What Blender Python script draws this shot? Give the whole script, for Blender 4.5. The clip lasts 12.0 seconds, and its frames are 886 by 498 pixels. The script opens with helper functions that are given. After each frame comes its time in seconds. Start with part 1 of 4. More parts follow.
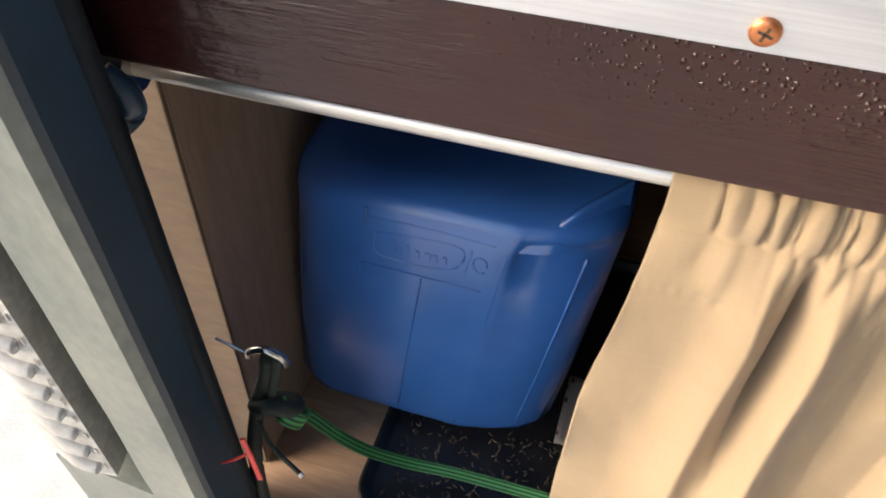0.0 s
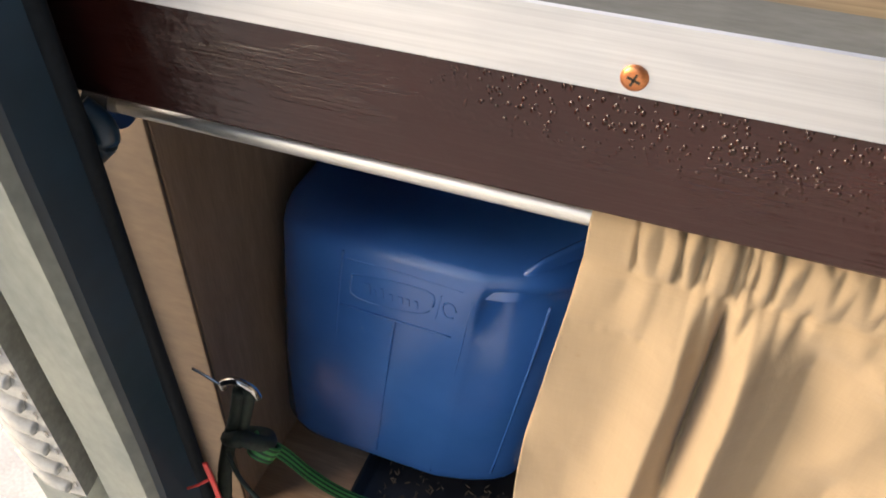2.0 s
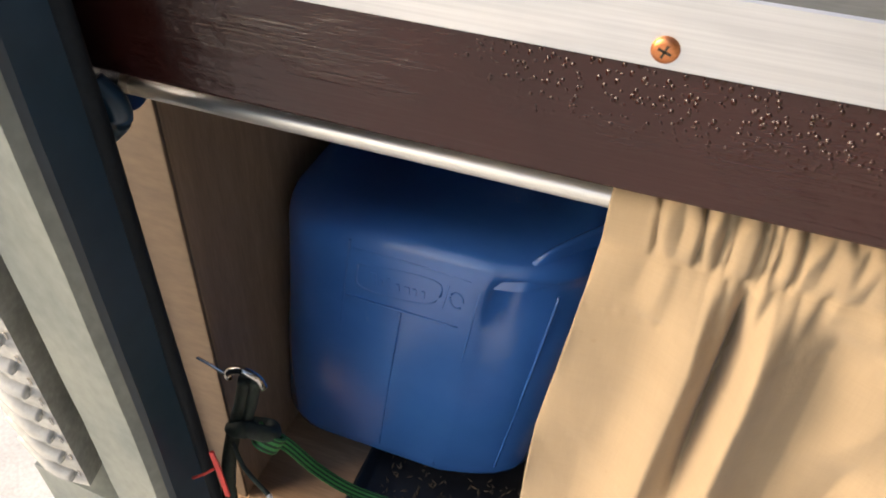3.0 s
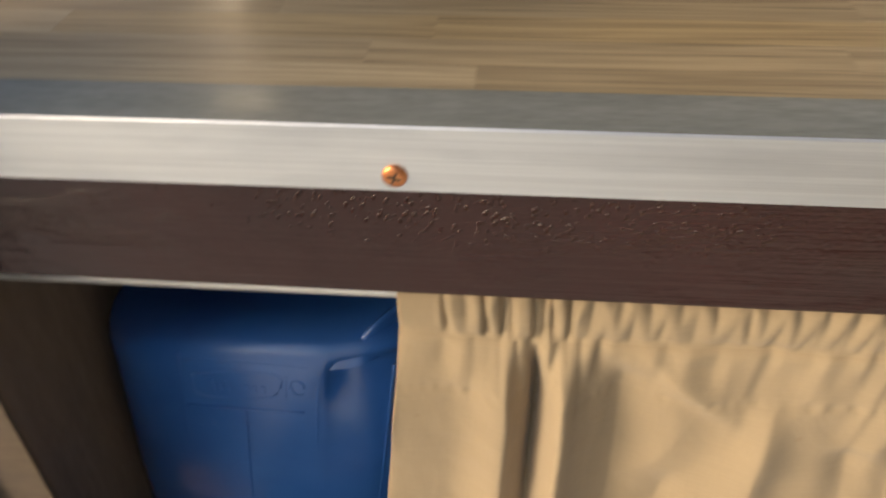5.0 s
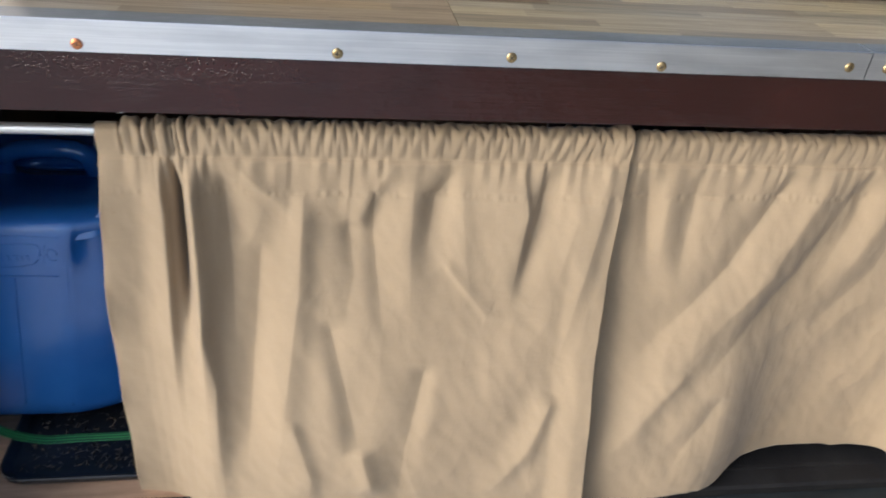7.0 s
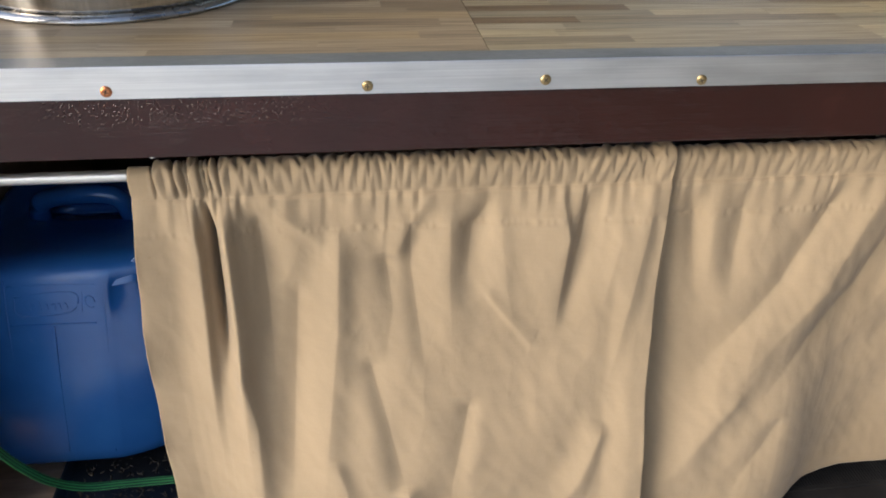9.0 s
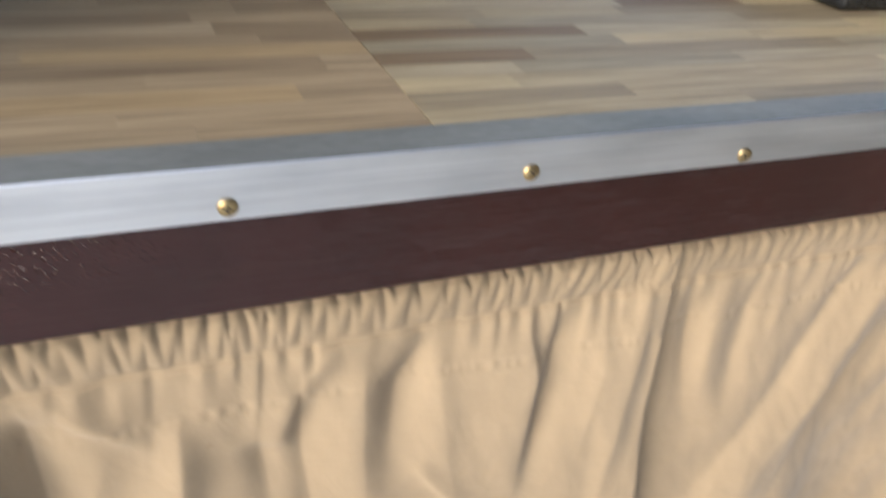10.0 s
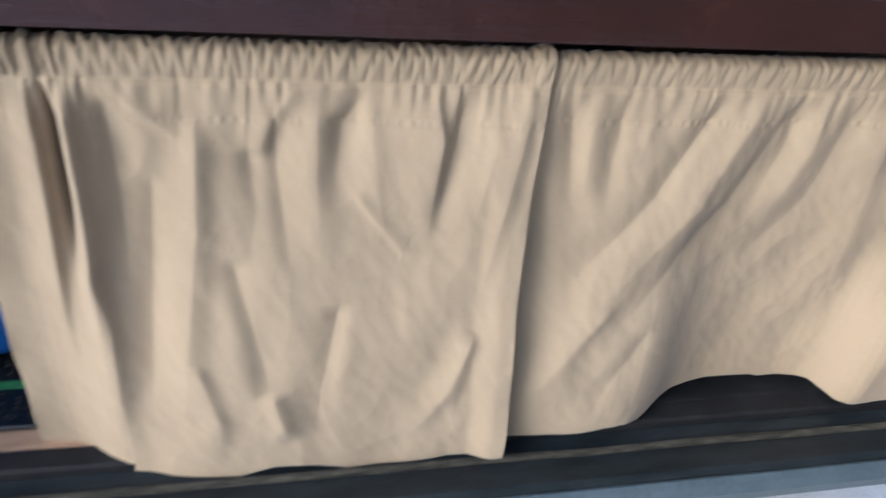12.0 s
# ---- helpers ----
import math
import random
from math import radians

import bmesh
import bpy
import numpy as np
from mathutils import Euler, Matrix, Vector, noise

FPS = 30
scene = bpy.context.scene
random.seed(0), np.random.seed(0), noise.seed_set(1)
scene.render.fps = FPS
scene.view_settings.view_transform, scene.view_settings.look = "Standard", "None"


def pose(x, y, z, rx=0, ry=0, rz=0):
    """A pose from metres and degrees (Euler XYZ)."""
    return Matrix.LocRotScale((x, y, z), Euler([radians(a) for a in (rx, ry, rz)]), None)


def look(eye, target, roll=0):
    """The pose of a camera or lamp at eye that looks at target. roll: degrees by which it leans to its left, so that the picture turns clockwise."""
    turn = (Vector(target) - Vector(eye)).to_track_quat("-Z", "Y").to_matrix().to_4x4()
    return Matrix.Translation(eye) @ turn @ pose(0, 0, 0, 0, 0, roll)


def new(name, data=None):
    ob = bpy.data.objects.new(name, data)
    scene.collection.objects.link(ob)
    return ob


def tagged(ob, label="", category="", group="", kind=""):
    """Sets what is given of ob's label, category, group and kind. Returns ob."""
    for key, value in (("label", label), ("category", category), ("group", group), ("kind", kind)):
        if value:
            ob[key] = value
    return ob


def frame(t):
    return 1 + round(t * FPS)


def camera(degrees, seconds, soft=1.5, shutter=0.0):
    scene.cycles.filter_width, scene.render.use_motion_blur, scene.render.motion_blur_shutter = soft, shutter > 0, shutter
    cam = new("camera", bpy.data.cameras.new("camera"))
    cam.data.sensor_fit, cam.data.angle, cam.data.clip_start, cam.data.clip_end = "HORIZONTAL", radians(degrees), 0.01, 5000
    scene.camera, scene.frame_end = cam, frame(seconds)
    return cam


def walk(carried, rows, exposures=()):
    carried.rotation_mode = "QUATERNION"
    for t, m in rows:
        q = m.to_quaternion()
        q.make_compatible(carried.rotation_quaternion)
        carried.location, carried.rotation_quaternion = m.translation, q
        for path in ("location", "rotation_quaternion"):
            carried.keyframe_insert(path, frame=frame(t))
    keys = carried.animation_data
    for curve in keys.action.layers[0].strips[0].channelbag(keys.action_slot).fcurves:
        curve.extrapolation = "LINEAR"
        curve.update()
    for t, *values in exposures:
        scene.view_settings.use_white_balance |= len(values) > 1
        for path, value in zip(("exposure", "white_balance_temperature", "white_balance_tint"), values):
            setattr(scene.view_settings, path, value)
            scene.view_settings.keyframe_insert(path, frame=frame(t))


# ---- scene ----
cam = camera(60.4, 12.0, soft=1.8, shutter=0.4)
PATH = [
    (0, (-0.027, -0.196, 1.019), (-0.438, 1.072, -0.471), -0.2),
    (0.5, (0.001, -0.201, 1.019), (-0.47, 1.052, -0.467), -0.8),
    (1, (0.015, -0.207, 1.021), (-0.49, 1.062, -0.441), -0.7),
    (1.5, (0.02, -0.207, 1.025), (-0.499, 1.113, -0.385), -0.4),
    (2, (0.018, -0.211, 1.025), (-0.499, 1.158, -0.338), 0.2),
    (2.5, (0.004, -0.218, 1.016), (-0.502, 1.159, -0.343), 0.9),
    (4.5, (0.04, -0.209, 1.024), (-0.388, 1.215, -0.314), -1.6),
    (5, (0.038, -0.205, 1.051), (-0.129, 1.307, -0.246), -1.7),
    (5.2, (0.044, -0.206, 1.059), (0.03, 1.331, -0.221), -2.6),
    (5.5, (0.061, -0.246, 1.068), (0.323, 1.308, -0.165), 1.1),
    (6, (0.141, -0.3, 1.074), (0.691, 1.212, -0.114), 1.0),
    (6.5, (0.192, -0.447, 1.092), (0.736, 1.101, -0.052), 6.1),
    (7, (0.188, -0.597, 1.113), (0.488, 1.054, 0.025), 5.6),
    (7.2, (0.187, -0.626, 1.115), (0.452, 1.036, 0.035), 4.5),
    (9, (0.183, -0.575, 1.111), (0.404, 1.113, 0.061), 1.3),
    (9.5, (0.159, -0.391, 1.091), (0.565, 1.264, 0.043), 3.2),
    (9.8, (0.157, -0.315, 1.075), (0.733, 1.335, 0.103), 2.2),
    (10, (0.164, -0.283, 1.07), (0.876, 1.244, -0.006), 6.3),
    (10.5, (0.167, -0.267, 1.048), (0.973, 1.08, -0.191), 10.0),
    (11, (0.179, -0.292, 1.045), (0.945, 1.08, -0.193), 7.5),
    (11.5, (0.224, -0.435, 1.074), (0.912, 1.013, -0.122), 9.9),
    (12, (0.233, -0.565, 1.087), (0.653, 0.968, -0.127), 7.9),
]
EXPOSURES = [(0.0, 1.0, 6850, 15), (1.5, 0.86, 7050, 15), (2.5, 0.86, 7250, 15), (4.5, 0.6, 7100, 13), (5.0, 0.31, 7370, 11), (5.5, 0.27, 7170, 11), (6.0, 0.34, 6370, 11), (6.5, 0.31, 5770, 11), (7.0, 0.33, 5620, 11), (9.0, 0.27, 5970, 11), (9.5, 0.29, 6270, 11), (10.0, 0.53, 5870, 11), (10.5, 0.31, 5650, 11), (11.0, 0.28, 5720, 11), (11.5, 0.33, 5620, 11), (12.0, 0.43, 5070, 11)]
walk(cam, [(t, look(eye, target, roll)) for t, eye, target, roll in PATH], EXPOSURES)

# ---- light: bright hazy sky outside the open side door ----
world = bpy.data.worlds.new("sky")
scene.world = world
world.use_nodes = True
wn = world.node_tree.nodes
sky = wn.new("ShaderNodeTexSky")
sky.sky_type, sky.sun_disc = "NISHITA", False
sky.sun_elevation, sky.sun_rotation = radians(24), radians(243)
sky.dust_density, sky.air_density = 3.0, 1.0
wn["Background"].inputs["Strength"].default_value = 0.21
world.node_tree.links.new(sky.outputs["Color"], wn["Background"].inputs["Color"])
sun = new("sun", bpy.data.lights.new("sun", "SUN"))
sun.data.energy, sun.data.angle, sun.data.color = 1.8, radians(32), (1.0, 0.95, 0.88)
sun.matrix_world = look((-2.3, -1.2, 1.25), (0, 0, 0))


# ---- materials ----
def mat(name, rough=0.6, metal=0.0, spec=0.5):
    m = bpy.data.materials.new(name)
    m.use_nodes = True
    b = m.node_tree.nodes["Principled BSDF"]
    b.inputs["Roughness"].default_value, b.inputs["Metallic"].default_value = rough, metal
    b.inputs["Specular IOR Level"].default_value = spec
    return m, m.node_tree.nodes, m.node_tree.links, b


def coords(n, l, scale, kind="Object"):
    tc, mp = n.new("ShaderNodeTexCoord"), n.new("ShaderNodeMapping")
    mp.inputs["Scale"].default_value = scale
    l.new(tc.outputs[kind], mp.inputs["Vector"])
    return mp.outputs["Vector"]


def noise_at(n, l, vec, scale, detail=4.0, rough=0.55, distortion=0.0):
    t = n.new("ShaderNodeTexNoise")
    t.inputs["Scale"].default_value, t.inputs["Detail"].default_value = scale, detail
    t.inputs["Roughness"].default_value, t.inputs["Distortion"].default_value = rough, distortion
    l.new(vec, t.inputs["Vector"])
    return t.outputs["Fac"]


def ramp(n, l, fac, stops):
    r = n.new("ShaderNodeValToRGB")
    e = r.color_ramp.elements
    while len(e) < len(stops):
        e.new(0.5)
    for el, (p, col) in zip(e, stops):
        el.position, el.color = p, (*col, 1)
    l.new(fac, r.inputs["Fac"])
    return r.outputs["Color"]


def mix(n, l, a, b, fac, how="MIX"):
    m = n.new("ShaderNodeMix")
    m.data_type, m.blend_type = "RGBA", how
    for s, v in ((m.inputs[0], fac), (m.inputs[6], a), (m.inputs[7], b)):
        if hasattr(v, "is_linked"):
            l.new(v, s)
        else:
            s.default_value = v if not isinstance(v, tuple) else (*v, 1)
    return m.outputs[2]


def relief(n, l, b, height, strength, dist, after=None):
    u = n.new("ShaderNodeBump")
    u.inputs["Strength"].default_value, u.inputs["Distance"].default_value = strength, dist
    l.new(height, u.inputs["Height"])
    if after:
        l.new(after, u.inputs["Normal"])
    l.new(u.outputs["Normal"], b.inputs["Normal"])
    return u.outputs["Normal"]


def simple(name, dark, light, scale=40.0, rough=0.6, metal=0.0, bump=0.15, dist=0.0008, stretch=(1, 1, 1), fine=6.0, spec=0.5):
    """Two-scale mottled surface."""
    m, n, l, b = mat(name, rough, metal, spec)
    v = coords(n, l, stretch)
    big, small = noise_at(n, l, v, scale), noise_at(n, l, v, scale * fine, 6.0)
    col = ramp(n, l, big, [(0.3, dark), (0.7, light)])
    col = mix(n, l, col, ramp(n, l, small, [(0.3, (0.72, 0.72, 0.72)), (0.7, (1.1, 1.1, 1.1))]), 0.6, "MULTIPLY")
    l.new(col, b.inputs["Base Color"])
    rr = n.new("ShaderNodeMapRange")
    rr.inputs["To Min"].default_value, rr.inputs["To Max"].default_value = rough * 0.75, min(1.0, rough * 1.3)
    l.new(big, rr.inputs["Value"])
    l.new(rr.outputs["Result"], b.inputs["Roughness"])
    relief(n, l, b, small, bump, dist)
    return m


def noise_mask(n, l, value, low, top):
    m = n.new("ShaderNodeMapRange")
    m.inputs["From Min"].default_value, m.inputs["From Max"].default_value = low, top
    l.new(value, m.inputs["Value"])
    return m.outputs["Result"]


def make_beam_paint():
    m, n, l, b = mat("brown_gloss_paint", 0.12, 0.0, 0.5)
    v = coords(n, l, (1, 1, 1))
    big = noise_at(n, l, v, 14.0)
    col = ramp(n, l, big, [(0.3, (0.020, 0.0056, 0.0042)), (0.7, (0.030, 0.0084, 0.0062))])
    l.new(col, b.inputs["Base Color"])
    fine = noise_at(n, l, coords(n, l, (6, 90, 420)), 1.0, 5.0, 0.6)
    dab = noise_at(n, l, coords(n, l, (45, 90, 700)), 1.0, 4.0, 0.6)
    patch = ramp(n, l, noise_at(n, l, coords(n, l, (13, 20, 38)), 1.0, 3.0), [(0.50, (0.12, 0.12, 0.12)), (0.62, (1, 1, 1))])
    brush = mix(n, l, fine, mix(n, l, dab, patch, 1.0, "MULTIPLY"), 0.6)
    n1 = relief(n, l, b, brush, 0.8, 0.0016)
    vor = n.new("ShaderNodeTexVoronoi")
    vor.inputs["Scale"].default_value = 430.0
    l.new(coords(n, l, (1.1, 1, 0.75)), vor.inputs["Vector"])
    dots = ramp(n, l, vor.outputs["Distance"], [(0.12, (1, 1, 1)), (0.42, (0, 0, 0))])
    xyz = n.new("ShaderNodeSeparateXYZ")
    l.new(coords(n, l, (1, 1, 1)), xyz.inputs[0])
    span = ramp(n, l, noise_mask(n, l, xyz.outputs["X"], -0.12, 0.20), [(0.05, (0, 0, 0)), (0.35, (1, 1, 1)), (0.75, (1, 1, 1)), (0.98, (0, 0, 0))])
    high = ramp(n, l, noise_mask(n, l, xyz.outputs["Z"], 0.866, 0.886), [(0.0, (0, 0, 0)), (1.0, (1, 1, 1))])
    spots = n.new("ShaderNodeMath")
    spots.operation = "MULTIPLY"
    l.new(mix(n, l, dots, span, 1.0, "MULTIPLY"), spots.inputs[0])
    l.new(high, spots.inputs[1])
    n2 = relief(n, l, b, spots.outputs[0], 0.8, 0.0008, n1)
    relief(n, l, b, noise_at(n, l, v, 45.0, 3.0), 0.4, 0.003, n2)
    return m


def make_alu():
    m, n, l, b = mat("brushed_aluminium", 0.34, 1.0)
    v = coords(n, l, (4, 500, 500))
    streak = noise_at(n, l, v, 1.0, 6.0, 0.65)
    blot = noise_at(n, l, coords(n, l, (12, 40, 60)), 1.0, 5.0)
    col = ramp(n, l, streak, [(0.3, (0.64, 0.655, 0.66)), (0.7, (0.80, 0.815, 0.82))])
    col = mix(n, l, col, ramp(n, l, blot, [(0.3, (0.78, 0.79, 0.80)), (0.55, (1, 1, 1))]), 0.8, "MULTIPLY")
    l.new(col, b.inputs["Base Color"])
    rr = n.new("ShaderNodeMapRange")
    rr.inputs["To Min"].default_value, rr.inputs["To Max"].default_value = 0.34, 0.58
    l.new(blot, rr.inputs["Value"])
    l.new(rr.outputs["Result"], b.inputs["Roughness"])
    relief(n, l, b, streak, 0.12, 0.0003)
    return m


def make_cloth():
    m, n, l, b = mat("beige_cotton", 0.9, 0.0, 0.15)
    v = coords(n, l, (1, 1, 1))
    big = noise_at(n, l, v, 7.0, 3.0)
    col = ramp(n, l, big, [(0.3, (0.312, 0.237, 0.148)), (0.7, (0.362, 0.276, 0.174))])
    yarn = noise_at(n, l, coords(n, l, (900, 900, 60)), 1.0, 3.0)
    weft = noise_at(n, l, coords(n, l, (60, 60, 900)), 1.0, 3.0)
    w = mix(n, l, yarn, weft, 0.5)
    col = mix(n, l, col, ramp(n, l, w, [(0.35, (0.88, 0.88, 0.88)), (0.65, (1.06, 1.06, 1.06))]), 0.4, "MULTIPLY")
    spots = noise_at(n, l, v, 60.0, 2.0)
    col = mix(n, l, col, (0.26, 0.18, 0.10), ramp(n, l, spots, [(0.76, (0, 0, 0)), (0.8, (0.5, 0.5, 0.5))]))
    l.new(col, b.inputs["Base Color"])
    b.inputs["Sheen Weight"].default_value = 0.15
    n1 = relief(n, l, b, w, 0.2, 0.0004)
    relief(n, l, b, noise_at(n, l, v, 26.0, 4.0, 0.5, 0.8), 0.3, 0.003, n1)
    return m


def make_stave(name, stops):
    m, n, l, b = mat(name, 0.5)
    oi = n.new("ShaderNodeObjectInfo")
    shift = n.new("ShaderNodeVectorMath")
    shift.operation = "MULTIPLY_ADD"
    tc = n.new("ShaderNodeTexCoord")
    l.new(oi.outputs["Random"], shift.inputs[0])
    shift.inputs[1].default_value = (3.0, 7.0, 0)
    l.new(tc.outputs["Object"], shift.inputs[2])
    mp = n.new("ShaderNodeMapping")
    mp.inputs["Scale"].default_value = (9, 260, 1)
    l.new(shift.outputs["Vector"], mp.inputs["Vector"])
    grain = noise_at(n, l, mp.outputs["Vector"], 1.0, 6.0, 0.6, 0.4)
    base = ramp(n, l, oi.outputs["Random"], stops)
    base.node.color_ramp.interpolation = "CONSTANT"
    col = mix(n, l, base, ramp(n, l, grain, [(0.3, (0.45, 0.41, 0.36)), (0.62, (1.15, 1.13, 1.1))]), 0.8, "MULTIPLY")
    l.new(col, b.inputs["Base Color"])
    relief(n, l, b, grain, 0.15, 0.0004)
    return m


def make_jug():
    m, n, l, b = mat("blue_polyethylene", 0.21, 0.0, 0.9)
    v = coords(n, l, (1, 1, 1))
    col = ramp(n, l, noise_at(n, l, v, 12.0), [(0.3, (0.028, 0.130, 0.41)), (0.7, (0.038, 0.158, 0.47))])
    scuff = noise_at(n, l, coords(n, l, (60, 60, 25)), 1.0, 8.0, 0.7)
    col = mix(n, l, col, (0.10, 0.20, 0.40), ramp(n, l, scuff, [(0.66, (0, 0, 0)), (0.74, (0.5, 0.5, 0.5))]))
    l.new(col, b.inputs["Base Color"])
    n1 = relief(n, l, b, noise_at(n, l, v, 900.0, 2.0), 0.12, 0.0004)
    relief(n, l, b, noise_at(n, l, v, 26.0, 3.0), 0.15, 0.004, n1)
    return m


def make_picture():
    """The salad photo printed on the box: patches of green, yellow and orange."""
    m, n, l, b = mat("printed_salad_photo", 0.35)
    v = coords(n, l, (1, 1, 1))
    vor = n.new("ShaderNodeTexVoronoi")
    vor.inputs["Scale"].default_value = 150.0
    l.new(coords(n, l, (1, 1, 1.8)), vor.inputs["Vector"])
    sep = n.new("ShaderNodeSeparateColor")
    l.new(vor.outputs["Color"], sep.inputs[0])
    col = ramp(n, l, sep.outputs[0], [(0.0, (0.012, 0.035, 0.015)), (0.25, (0.05, 0.12, 0.02)), (0.42, (0.015, 0.05, 0.02)), (0.6, (0.35, 0.33, 0.08)), (0.72, (0.03, 0.08, 0.03)), (0.85, (0.55, 0.17, 0.02)), (0.93, (0.10, 0.17, 0.04))])
    col.node.color_ramp.interpolation = "CONSTANT"
    warp = noise_at(n, l, v, 300.0, 3.0)
    col = mix(n, l, col, ramp(n, l, warp, [(0.3, (0.4, 0.4, 0.4)), (0.7, (1.3, 1.3, 1.2))]), 0.8, "MULTIPLY")
    l.new(col, b.inputs["Base Color"])
    return m


def make_webbing():
    m, n, l, b = mat("green_striped_webbing", 0.6)
    w = n.new("ShaderNodeTexWave")
    w.bands_direction = "X"
    w.inputs["Scale"].default_value = 0.4
    w.inputs["Distortion"].default_value = 0.0
    tc = n.new("ShaderNodeTexCoord")
    mp = n.new("ShaderNodeMapping")
    mp.inputs["Scale"].default_value = (2.0, 0, 0)
    l.new(tc.outputs["UV"], mp.inputs["Vector"])
    l.new(mp.outputs["Vector"], w.inputs["Vector"])
    col = ramp(n, l, w.outputs["Fac"], [(0.3, (0.012, 0.045, 0.020)), (0.6, (0.06, 0.34, 0.09))])
    g = noise_at(n, l, coords(n, l, (700, 700, 700)), 1.0, 2.0)
    col = mix(n, l, col, ramp(n, l, g, [(0.3, (0.7, 0.7, 0.7)), (0.7, (1.15, 1.15, 1.15))]), 0.7, "MULTIPLY")
    l.new(col, b.inputs["Base Color"])
    relief(n, l, b, g, 0.4, 0.0005)
    return m


BEAM, ALU, CLOTH, JUG = make_beam_paint(), make_alu(), make_cloth(), make_jug()
STAVE_R = make_stave("light_wood_vinyl", [(0.0, (0.350, 0.287, 0.177)), (0.2, (0.259, 0.210, 0.133)), (0.35, (0.434, 0.357, 0.214)), (0.5, (0.294, 0.252, 0.167)), (0.68, (0.364, 0.308, 0.202)), (0.82, (0.189, 0.133, 0.074)), (0.92, (0.315, 0.269, 0.183))])
STAVE_L = make_stave("grey_brown_wood_vinyl", [(0.0, (0.350, 0.270, 0.167)), (0.25, (0.267, 0.200, 0.122)), (0.5, (0.405, 0.321, 0.207)), (0.7, (0.304, 0.233, 0.144)), (0.88, (0.377, 0.279, 0.153))])
PICTURE, WEB = make_picture(), make_webbing()
ALUDULL = simple("darker_dull_aluminium", (0.18, 0.188, 0.180), (0.26, 0.27, 0.26), 25, 0.55, 0.35, 0.3, 0.0004, (0.5, 2, 2), 10)
BRASS = simple("yellow_zinc_plated_steel", (0.36, 0.26, 0.12), (0.56, 0.44, 0.23), 300, 0.42, 1.0, 0.1, 0.0003)
COPPER = simple("copper_toned_steel", (0.60, 0.20, 0.08), (0.80, 0.34, 0.15), 300, 0.35, 1.0, 0.1, 0.0003)
PIT = simple("dark_shade_and_ink", (0.02, 0.015, 0.01), (0.05, 0.035, 0.02), 200, 0.7)
CHROME = simple("satin_steel_tube", (0.62, 0.60, 0.57), (0.75, 0.73, 0.70), 60, 0.2, 1.0, 0.05, 0.0002, (0.2, 3, 3))
BOWL = simple("brushed_steel_bowl", (0.60, 0.57, 0.52), (0.76, 0.73, 0.68), 9, 0.13, 1.0, 0.05, 0.0003, (6, 6, 0.4))
ROD = simple("satin_pale_rod", (0.70, 0.69, 0.64), (0.80, 0.79, 0.74), 60, 0.38, 0.85, 0.05, 0.0002, (0.2, 3, 3))
STEEL = simple("stainless_steel", (0.42, 0.41, 0.39), (0.55, 0.54, 0.52), 30, 0.26, 1.0, 0.06, 0.0003)
PLY = simple("tan_painted_board", (0.125, 0.094, 0.068), (0.17, 0.128, 0.092), 12, 0.6, 0, 0.2, 0.0006, (1, 1, 3))
PLYDARK = simple("brown_veneered_board", (0.29, 0.21, 0.15), (0.38, 0.28, 0.205), 18, 0.6, 0, 0.2, 0.0006, (1, 6, 0.6))
VINYL = simple("brown_wood_look_vinyl", (0.38, 0.245, 0.150), (0.52, 0.35, 0.225), 14, 0.45, 0, 0.15, 0.0006, (0.7, 7, 1))
BODY = simple("dark_blue_car_paint", (0.014, 0.040, 0.068), (0.022, 0.056, 0.090), 9, 0.32, 0, 0.06, 0.0006)
BODYLIGHT = simple("grey_green_metallic_paint", (0.13, 0.155, 0.145), (0.25, 0.27, 0.235), 22, 0.42, 0.2, 0.15, 0.0008, (1, 1, 0.6), 9.0)
RUBBER = simple("black_rubber_seal", (0.008, 0.012, 0.016), (0.014, 0.019, 0.024), 50, 0.6, 0, 0.2, 0.0005, (1, 1, 1), 6.0, 0.12)
SILLM = simple("dark_scuffed_sill_paint", (0.008, 0.011, 0.012), (0.020, 0.025, 0.027), 30, 0.5, 0, 0.3, 0.0006, (0.5, 2, 2), 6.0, 0.25)
SILLWORN = simple("dirty_worn_sill_edge", (0.014, 0.013, 0.010), (0.075, 0.068, 0.050), 90, 0.75, 0, 0.6, 0.001, (0.4, 2, 2), 9.0, 0.2)
BODYEDGE = simple("blue_grey_sill_skin", (0.060, 0.084, 0.098), (0.085, 0.112, 0.126), 20, 0.4, 0, 0.15, 0.0006)
MATM = simple("black_ribbed_rubber_mat", (0.008, 0.008, 0.009), (0.018, 0.018, 0.018), 40, 0.7, 0, 0.4, 0.0008, (1, 1, 1), 6.0, 0.2)
TRAYM = simple("black_tray_plastic", (0.010, 0.010, 0.011), (0.022, 0.022, 0.023), 40, 0.35, 0, 0.2, 0.0005)
LITTER = simple("dry_leaf_crumbs", (0.035, 0.027, 0.018), (0.13, 0.10, 0.07), 90, 0.9)
RAILM = simple("ribbed_clear_plastic", (0.36, 0.365, 0.34), (0.50, 0.505, 0.475), 40, 0.22, 0.1, 0.2, 0.0006)
CARD = simple("printed_brown_card", (0.27, 0.145, 0.095), (0.34, 0.19, 0.13), 25, 0.5, 0, 0.15, 0.0006)
CARDGREEN = simple("printed_green_card", (0.010, 0.055, 0.025), (0.016, 0.080, 0.036), 25, 0.45, 0, 0.2, 0.0006)
CARDRAW = simple("torn_raw_card", (0.34, 0.25, 0.17), (0.48, 0.37, 0.26), 80, 0.9, 0, 0.6, 0.001)
